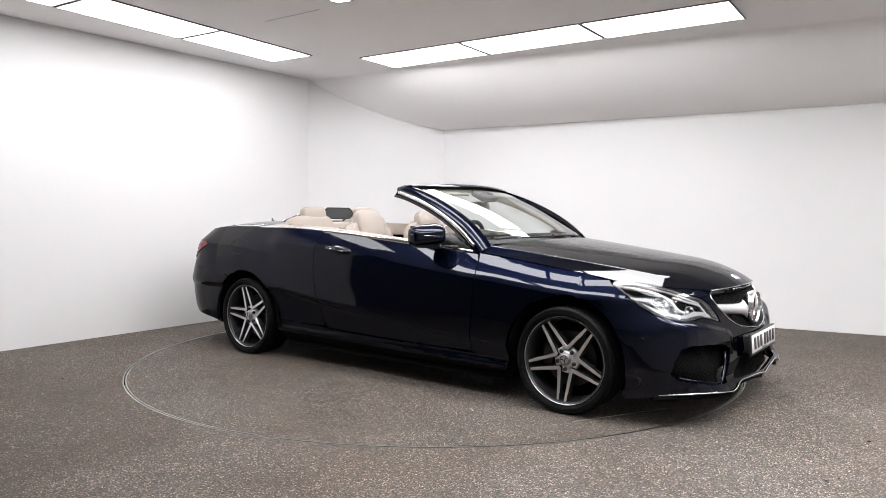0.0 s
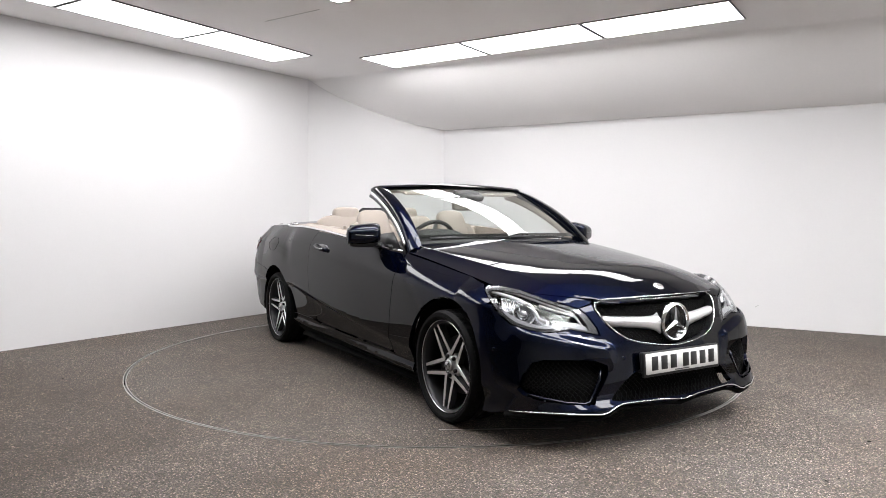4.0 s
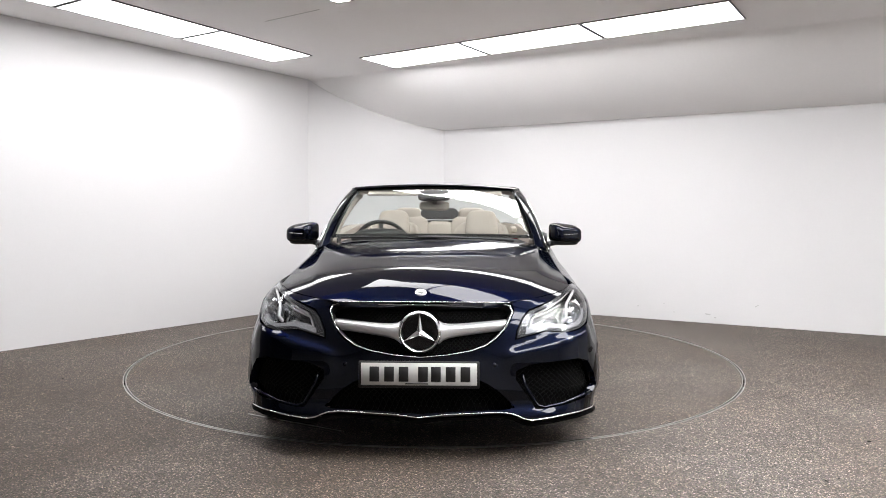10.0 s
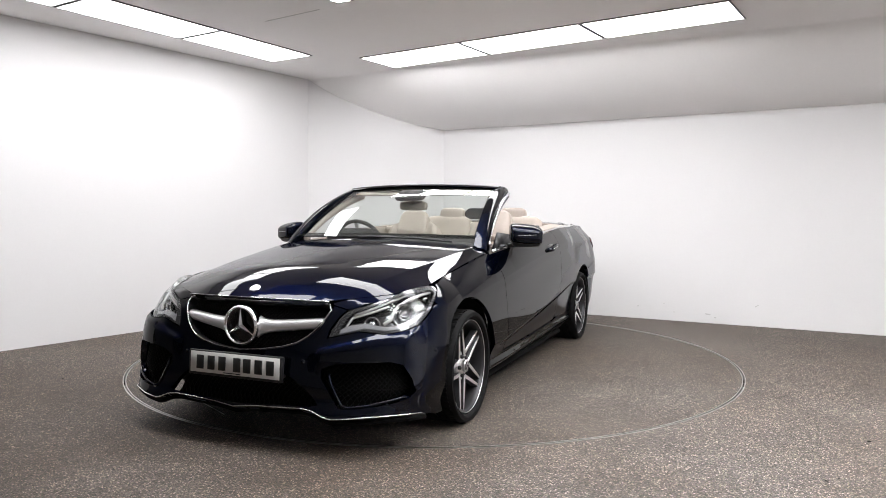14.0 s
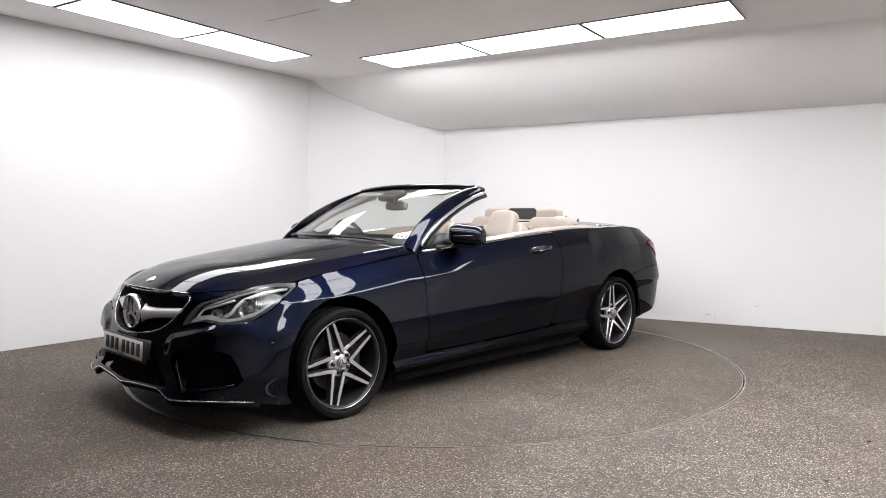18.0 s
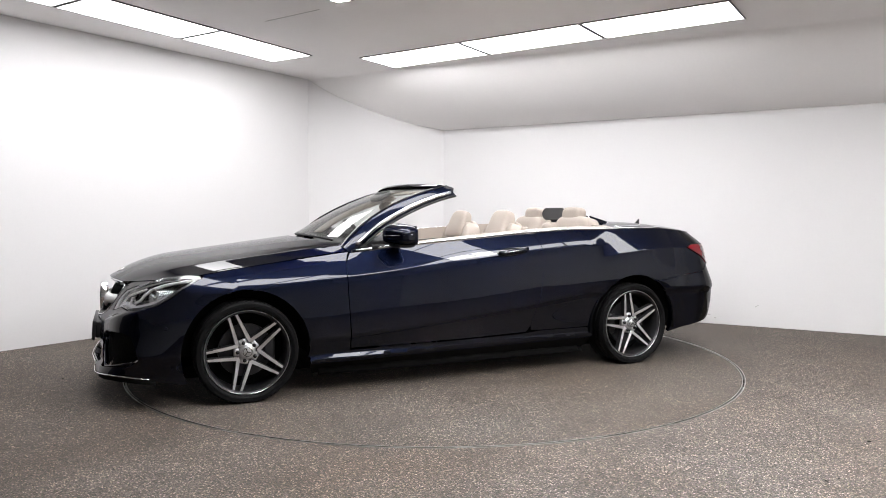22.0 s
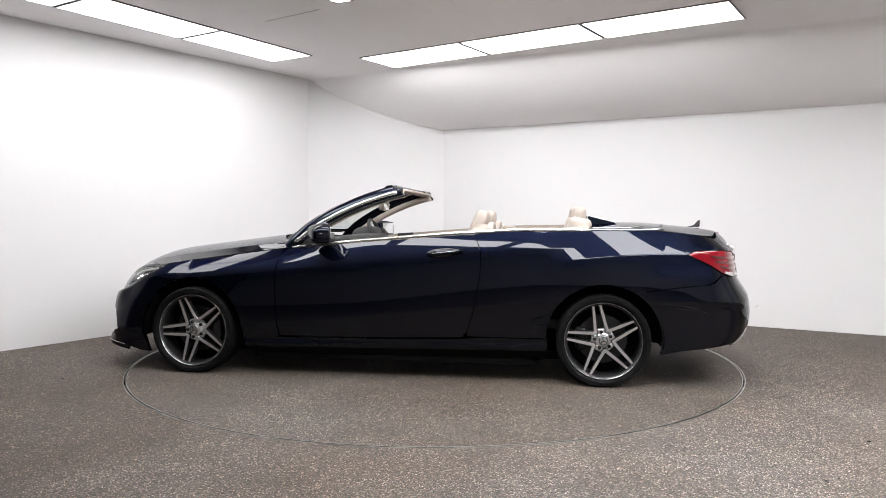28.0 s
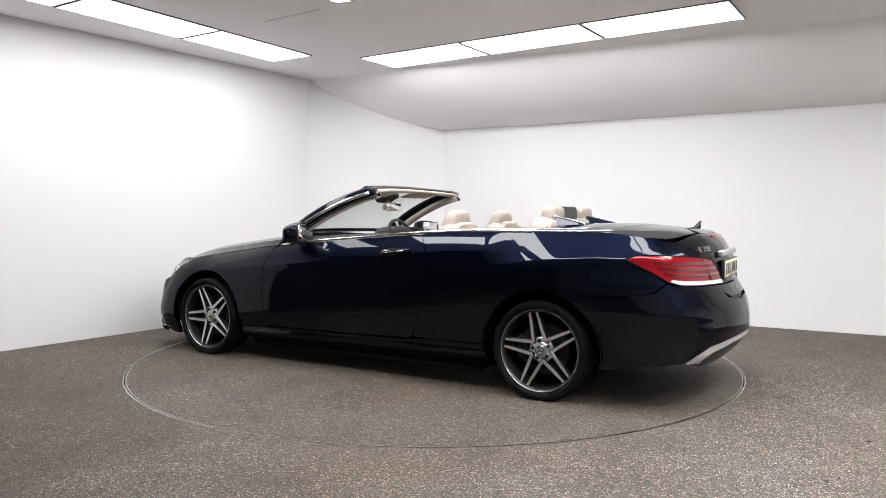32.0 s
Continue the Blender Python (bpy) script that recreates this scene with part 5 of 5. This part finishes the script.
# inside mirror
rvm = part("mirror_housing", moved(cushion(0.045, 0.215, 0.066, e=0.5, f=0.5, n=12), pose(0.235, 0, 1.150, 0, -8, 0)), M_LINING, car, "beige interior mirror")
part("mirror_glass", moved(rbox(0.004, 0.195, 0.050, (-0.022, 0, 0), 0.0015, 1), pose(0.235, 0, 1.150, 0, -8, 0)), M_MIRROR, rvm)
part("mirror_stem", tube([(0.25, 0, 1.17), (0.27, 0, 1.20), (0.275, 0, 1.24)], 0.012, 8), M_LINING, rvm)
part("sensor_cover", moved(cushion(0.13, 0.23, 0.05, e=0.5, f=0.6, n=12), pose(0.275, 0, 1.222, 0, 26, 0)), M_DASH, car, "dark sensor cover behind the windscreen")


# door mirrors
def door_mirror(side):
    fix = (lambda b: b) if side > 0 else mirrored
    bm = cushion(0.115, 0.215, 0.130, e=0.36, f=0.40, n=22)
    for v in bm.verts:
        k = v.co.y / 0.1025
        v.co.z *= 1 - 0.14 * max(k, 0) ** 2
        v.co.z += 0.010 * (-k)
        if v.co.x < -0.040:
            v.co.x = -0.040 + 0.1 * (v.co.x + 0.040)
        if v.co.x > 0:
            f = v.co.x / 0.0575
            v.co.x *= 1.45 - 0.25 * k
            v.co.z = v.co.z * (1 - 0.30 * f ** 1.5) - 0.008 * f
            v.co.y *= 1 - 0.10 * f * f
    m = pose(0.445, 0.897, 0.963, 0, 0, 22)
    mir = part("door_mirror", fix(moved(bm, m)), M_PAINT, car, "navy door mirror with an indicator strip")
    part("mirror_glass", fix(moved(rbox(0.004, 0.155, 0.098, (-0.049, 0.0, 0.0), 0.0015, 1), m)), M_MIRROR, mir)
    part("mirror_edge", fix(moved(rbox(0.012, 0.175, 0.112, (-0.041, 0, 0), 0.005, 2), m)), M_BLACK, mir)
    part("indicator_strip", fix(moved(tube([(0.090, -0.06, -0.006), (0.080, 0.03, -0.004), (0.060, 0.084, 0.0), (0.010, 0.109, 0.002)], 0.004, 6), m)), M_LAMPGREY, mir)
    part("lower_shell", fix(moved(cushion(0.105, 0.185, 0.05, (0.0, 0, -0.056), e=0.6, f=0.6, n=12), m)), M_BLACK, mir)
    part("mirror_arm", fix(tube([(0.455, 0.745, 0.880), (0.450, 0.79, 0.892), (0.440, 0.845, 0.905)], 0.020, 8, flat=1.4)), M_BLACK, mir)
    part("mirror_corner", fix(prism([(0.60, 0.770), (0.36, 0.770), (0.36, 0.782), (0.60, 0.778)], 0.868, 0.900)), M_BLACK, mir)


door_mirror(1), door_mirror(-1)
both("mirror_triangle", lambda: loft([[(0.66, 0.752, 0.872), (0.40, 0.778, 0.895), (0.40, 0.778, 0.96), (0.52, 0.735, 0.975)], [(0.66, 0.738, 0.872), (0.40, 0.762, 0.895), (0.40, 0.762, 0.96), (0.52, 0.722, 0.975)]]), M_BLACK, "black quarter trim behind the pillar")

# cowl, wipers
part("cowl", sheet([(0.940, 0.0), (0.91, 0.30), (0.845, 0.49), (0.755, 0.64), (0.715, 0.68), (0.66, 0.655), (0.75, 0.45), (0.84, 0.0), (0.75, -0.45), (0.66, -0.655), (0.715, -0.68), (0.755, -0.64), (0.845, -0.49), (0.91, -0.30)], lambda x, y: (x, y, 0.912 - 0.040 * (y / 0.7) ** 2), 0.04, depth=0.02, centre=(0.8, 0, 0)), M_MESH, car, "black plastic scuttle panel")
for pts in (((0.88, 0.10, 0.930), (0.875, -0.15, 0.944), (0.80, -0.45, 0.944), (0.745, -0.58, 0.938)), ((0.785, 0.52, 0.922), (0.85, 0.30, 0.942), (0.895, 0.05, 0.948), (0.893, -0.08, 0.948))):
    wp = part("wiper", tube(pts, 0.008, 6), M_BLACK, car, "black windscreen wiper")
    part("wiper_blade", tube([(x - 0.012, y, z + 0.006) for x, y, z in pts[1:]], 0.005, 6), M_BLACK, wp)

# dashboard and steering wheel (right-hand drive)
bm = cushion(0.50, 1.34, 0.20, e=0.35, f=0.5, n=16)
for v in bm.verts:
    if v.co.x > 0:
        v.co.x *= 1 - 0.75 * (v.co.y / 0.67) ** 2
part("dashboard", moved(bm, pose(0.54, 0, 0.825, 0, 6, 0)), M_DASH, car, "dark grey dashboard")
part("instrument_hood", moved(cushion(0.20, 0.40, 0.15, e=0.6, f=0.75, n=14), pose(0.46, -0.36, 0.915, 0, 8, 0)), M_DASH, car)
wheel_m = pose(0.36, -0.36, 0.875, 0, 0, -90) @ Matrix.Rotation(radians(-24), 4, "X")
bm = lathe([(0.180 + 0.014 * math.cos(t), 0.014 * math.sin(t)) for t in np.linspace(0, 2 * math.pi, 11)[:-1]], 48, True)
sw = part("steering_wheel", moved(bm, wheel_m), M_DASH, car, "dark leather steering wheel")
part("steering_boss", moved(cushion(0.13, 0.05, 0.12, e=0.6, f=0.6, n=12), wheel_m), M_DASH, sw)
for a in (0, 180, 270):
    part("wheel_spoke", moved(rbox(0.12, 0.014, 0.030, (0.11, 0, 0), 0.005), wheel_m @ Matrix.Rotation(radians(a), 4, "Y")), M_SATIN if a == 270 else M_DASH, sw)


# seats
def seat(y, label):
    base = part("front_seat", moved(cushion(0.52, 0.50, 0.16, e=0.4, f=0.45, n=16), pose(-0.22, y, 0.545, 0, -8, 0)), M_LEATHER, car, label)
    bm = cushion(0.15, 0.50, 0.60, e=0.36, f=0.36, n=20)
    for v in bm.verts:
        k = v.co.z / 0.30
        v.co.y *= 1 - 0.24 * max(k, 0) ** 2.5
        if abs(v.co.y) > 0.17 and v.co.x > 0:
            v.co.x += 0.02
    part("backrest", moved(bm, pose(-0.520, y, 0.735, 0, -16, 0)), M_LEATHER, base)
    # slanted headrest, narrower at its top, with a piping groove, and the shell that backs it
    bm = cushion(0.118, 0.262, 0.245, e=0.46, f=0.46, n=20)
    for v in bm.verts:
        k = v.co.z / 0.1175
        v.co.x *= 1 - 0.22 * k
        v.co.y *= 1 - 0.10 * k
    head = pose(-0.545, y, 1.000, 0, -17, 0)
    part("headrest", moved(bm, head), M_LEATHER, base, "rounded beige headrest")
    bm = cushion(0.085, 0.325, 0.24, e=0.42, f=0.40, n=20)
    for v in bm.verts:
        k = v.co.z / 0.12
        v.co.x *= 1 - 0.35 * k
        v.co.y *= 1 - 0.16 * max(k, 0)
    shell = pose(-0.600, y, 0.920, 0, -19, 0)
    part("seat_shell", moved(bm, shell), M_LEATHER, base)
    groove = [(-0.047 + 0.012 * math.cos(2 * t), 0.150 * math.cos(t), 0.015 + 0.095 * math.sin(t)) for t in np.linspace(0.05, math.pi - 0.05, 17)]
    part("seat_seam", moved(tube(groove, 0.003, 5), shell), M_LINING, base)
    part("vent_frame", moved(rbox(0.012, 0.115, 0.030, r=0.005), pose(-0.480, y, 0.930, 0, -14, 0)), M_SATIN, base, "chrome neck vent")
    part("vent", moved(rbox(0.013, 0.100, 0.019, r=0.003), pose(-0.4785, y, 0.930, 0, -14, 0)), M_BLACK, base)
    part("belt_guide", moved(rbox(0.05, 0.02, 0.03, r=0.006), pose(-0.63, y + (0.20 if y > 0 else -0.20), 0.985)), M_LEATHER, base)


seat(0.36, "beige leather front seat with an integrated headrest")
seat(-0.36, "beige leather front seat with an integrated headrest")
bench = part("rear_bench", moved(cushion(0.48, 1.0, 0.20, e=0.3, f=0.4, n=16), pose(-1.0, 0, 0.585, 0, -6, 0)), M_LEATHER, car, "beige leather rear bench with two headrests")
for y in (0.33, -0.33):
    bm = cushion(0.17, 0.47, 0.56, e=0.4, f=0.35, n=18)
    part("rear_backrest", moved(bm, pose(-1.200, y, 0.795, 0, -12, 0)), M_LEATHER, bench)
    part("rear_headrest", moved(cushion(0.100, 0.240, 0.165, e=0.48, f=0.48, n=18), pose(-1.238, y * 0.88, 1.066, 0, -8, 0)), M_LEATHER, bench, "beige rear headrest")
part("centre_backrest", moved(cushion(0.14, 0.26, 0.50, e=0.3, f=0.35, n=14), pose(-1.200, 0, 0.775, 0, -14, 0)), M_LEATHER, bench)
hexagon = [(-0.172, 1.098), (-0.164, 1.112), (-0.142, 1.132), (-0.128, 1.140), (0.128, 1.140), (0.142, 1.132), (0.164, 1.112), (0.172, 1.098), (0.166, 1.082), (0.150, 1.060), (0.138, 1.052), (-0.138, 1.052), (-0.150, 1.060), (-0.166, 1.082)]
wb = part("wind_deflector", loft([[(-1.246, y, z) for y, z in hexagon], [(-1.240, y, z) for y, z in hexagon]]), M_NET, car, "dark mesh wind deflector between the rear headrests", smooth=False)
part("deflector_frame", tube([(-1.242, y, z) for y, z in hexagon], 0.006, 6, True, up=(1, 0, 0)), M_BLACK, wb)


# rear side trims, buttresses behind the headrests
def buttress():
    return loft([[(-1.290, 0.20, 1.01), (-1.295, 0.22, 1.082), (-1.295, 0.40, 1.082), (-1.290, 0.44, 1.01)], [(-1.38, 0.23, 1.01), (-1.38, 0.25, 1.062), (-1.38, 0.39, 1.062), (-1.38, 0.43, 1.012)], [(-1.49, 0.27, 1.010), (-1.49, 0.28, 1.034), (-1.49, 0.38, 1.034), (-1.49, 0.41, 1.012)]])


both("buttress", buttress, M_PAINT, "dark cover behind the rear headrest", sharp=30)
both("buttress_chrome", lambda: tube([(-1.290, 0.442, 1.016), (-1.297, 0.405, 1.083), (-1.38, 0.395, 1.064), (-1.49, 0.385, 1.036), (-1.49, 0.412, 1.016), (-1.38, 0.433, 1.016)], 0.0035, 6, True), M_CHROME)
TRIM = [(0.58, 0.700), (0.58, 0.764), (0.30, 0.774), (0.0, 0.782), (-0.4, 0.783), (-0.9, 0.783), (-1.28, 0.772), (-1.30, 0.60), (-1.22, 0.60), (-1.10, 0.655), (-0.75, 0.675), (-0.2, 0.690), (0.2, 0.705)]
both("side_trim", lambda: sheet(TRIM, lambda x, y: (x, y, belt_z(x) + 0.004 + 0.008 * (0.78 - y) / 0.1), 0.04, depth=0.10, centre=(-0.4, 0.72, 0)), M_LEATHER, "beige leather-covered side trim and door top")
both("side_card", lambda: rbox(1.5, 0.04, 0.42, (-0.15, 0.715, 0.66), 0.015), M_LEATHER, "beige door card")
both("belt_box", lambda: moved(rbox(0.16, 0.05, 0.05, r=0.012), pose(-0.68, 0.63, 0.965, 0, 3, 0)), M_LEATHER)
both("door_speaker", lambda: moved(rbox(0.14, 0.012, 0.045, r=0.008), pose(0.20, 0.688, 0.905, 0, 4, 0)), M_DASH)
part("centre_console", rbox(0.9, 0.24, 0.22, (0.05, 0, 0.56), 0.04, 3), M_DASH, car)
part("cabin_floor", rbox(1.9, 1.36, 0.05, (-0.25, 0, 0.36), 0.01), M_DASH, car)
part("rear_shelf", sheet([(-1.22, 0.0), (-1.22, 0.62), (-1.31, 0.62), (-1.31, -0.62), (-1.22, -0.62)], lambda x, y: (x, y, 1.012), 0.06, depth=0.05, centre=(-1.25, 0, 0)), M_LEATHER, car)
part("firewall", rbox(0.05, 1.3, 0.5, (0.86, 0, 0.62), 0.01), M_DARK, car)
part("cabin_rear", rbox(0.05, 1.3, 0.6, (-1.36, 0, 0.68), 0.01), M_DARK, car)


# ---- turntable ----
bm = lathe_z([(0.0, 0.0), (R_TABLE * 0.35, 0.0), (R_TABLE * 0.7, 0.0), (R_TABLE - 0.007, 0.0), (R_TABLE - 0.007, -0.04)], 180)
bmesh.ops.recalc_face_normals(bm, faces=bm.faces)
table = tagged(part("turntable", bm, M_TABLE, sharp=30), "round turntable covered in brown-grey bonded stone, turning slowly", "turntable")
part("rim", hoop(R_TABLE - 0.007, R_TABLE - 0.001, 0.0015), M_STEEL, table, "thin steel rim", sharp=40)
p, q = Vector((1.50, -0.97)), Vector((1.80, -0.40))
part("hatch_seam", moved(rbox((q - p).length, 0.006, 0.003, r=0), Matrix.Translation(((p + q).x / 2 + CAR_X, (p + q).y / 2 + CAR_Y, 0.0)) @ Matrix.Rotation(math.atan2((q - p).y, (q - p).x), 4, "Z")), M_STEEL, table, smooth=False)


def motions():
    """The table turns evenly and carries the car round."""
    rows = [(float(t), Matrix.Rotation(radians(START + SPEED * t), 4, "Z")) for t in range(33)]
    walk(table, rows)
    walk(car, [(t, m @ pose(CAR_X, CAR_Y, 0.0)) for t, m in rows])


motions()
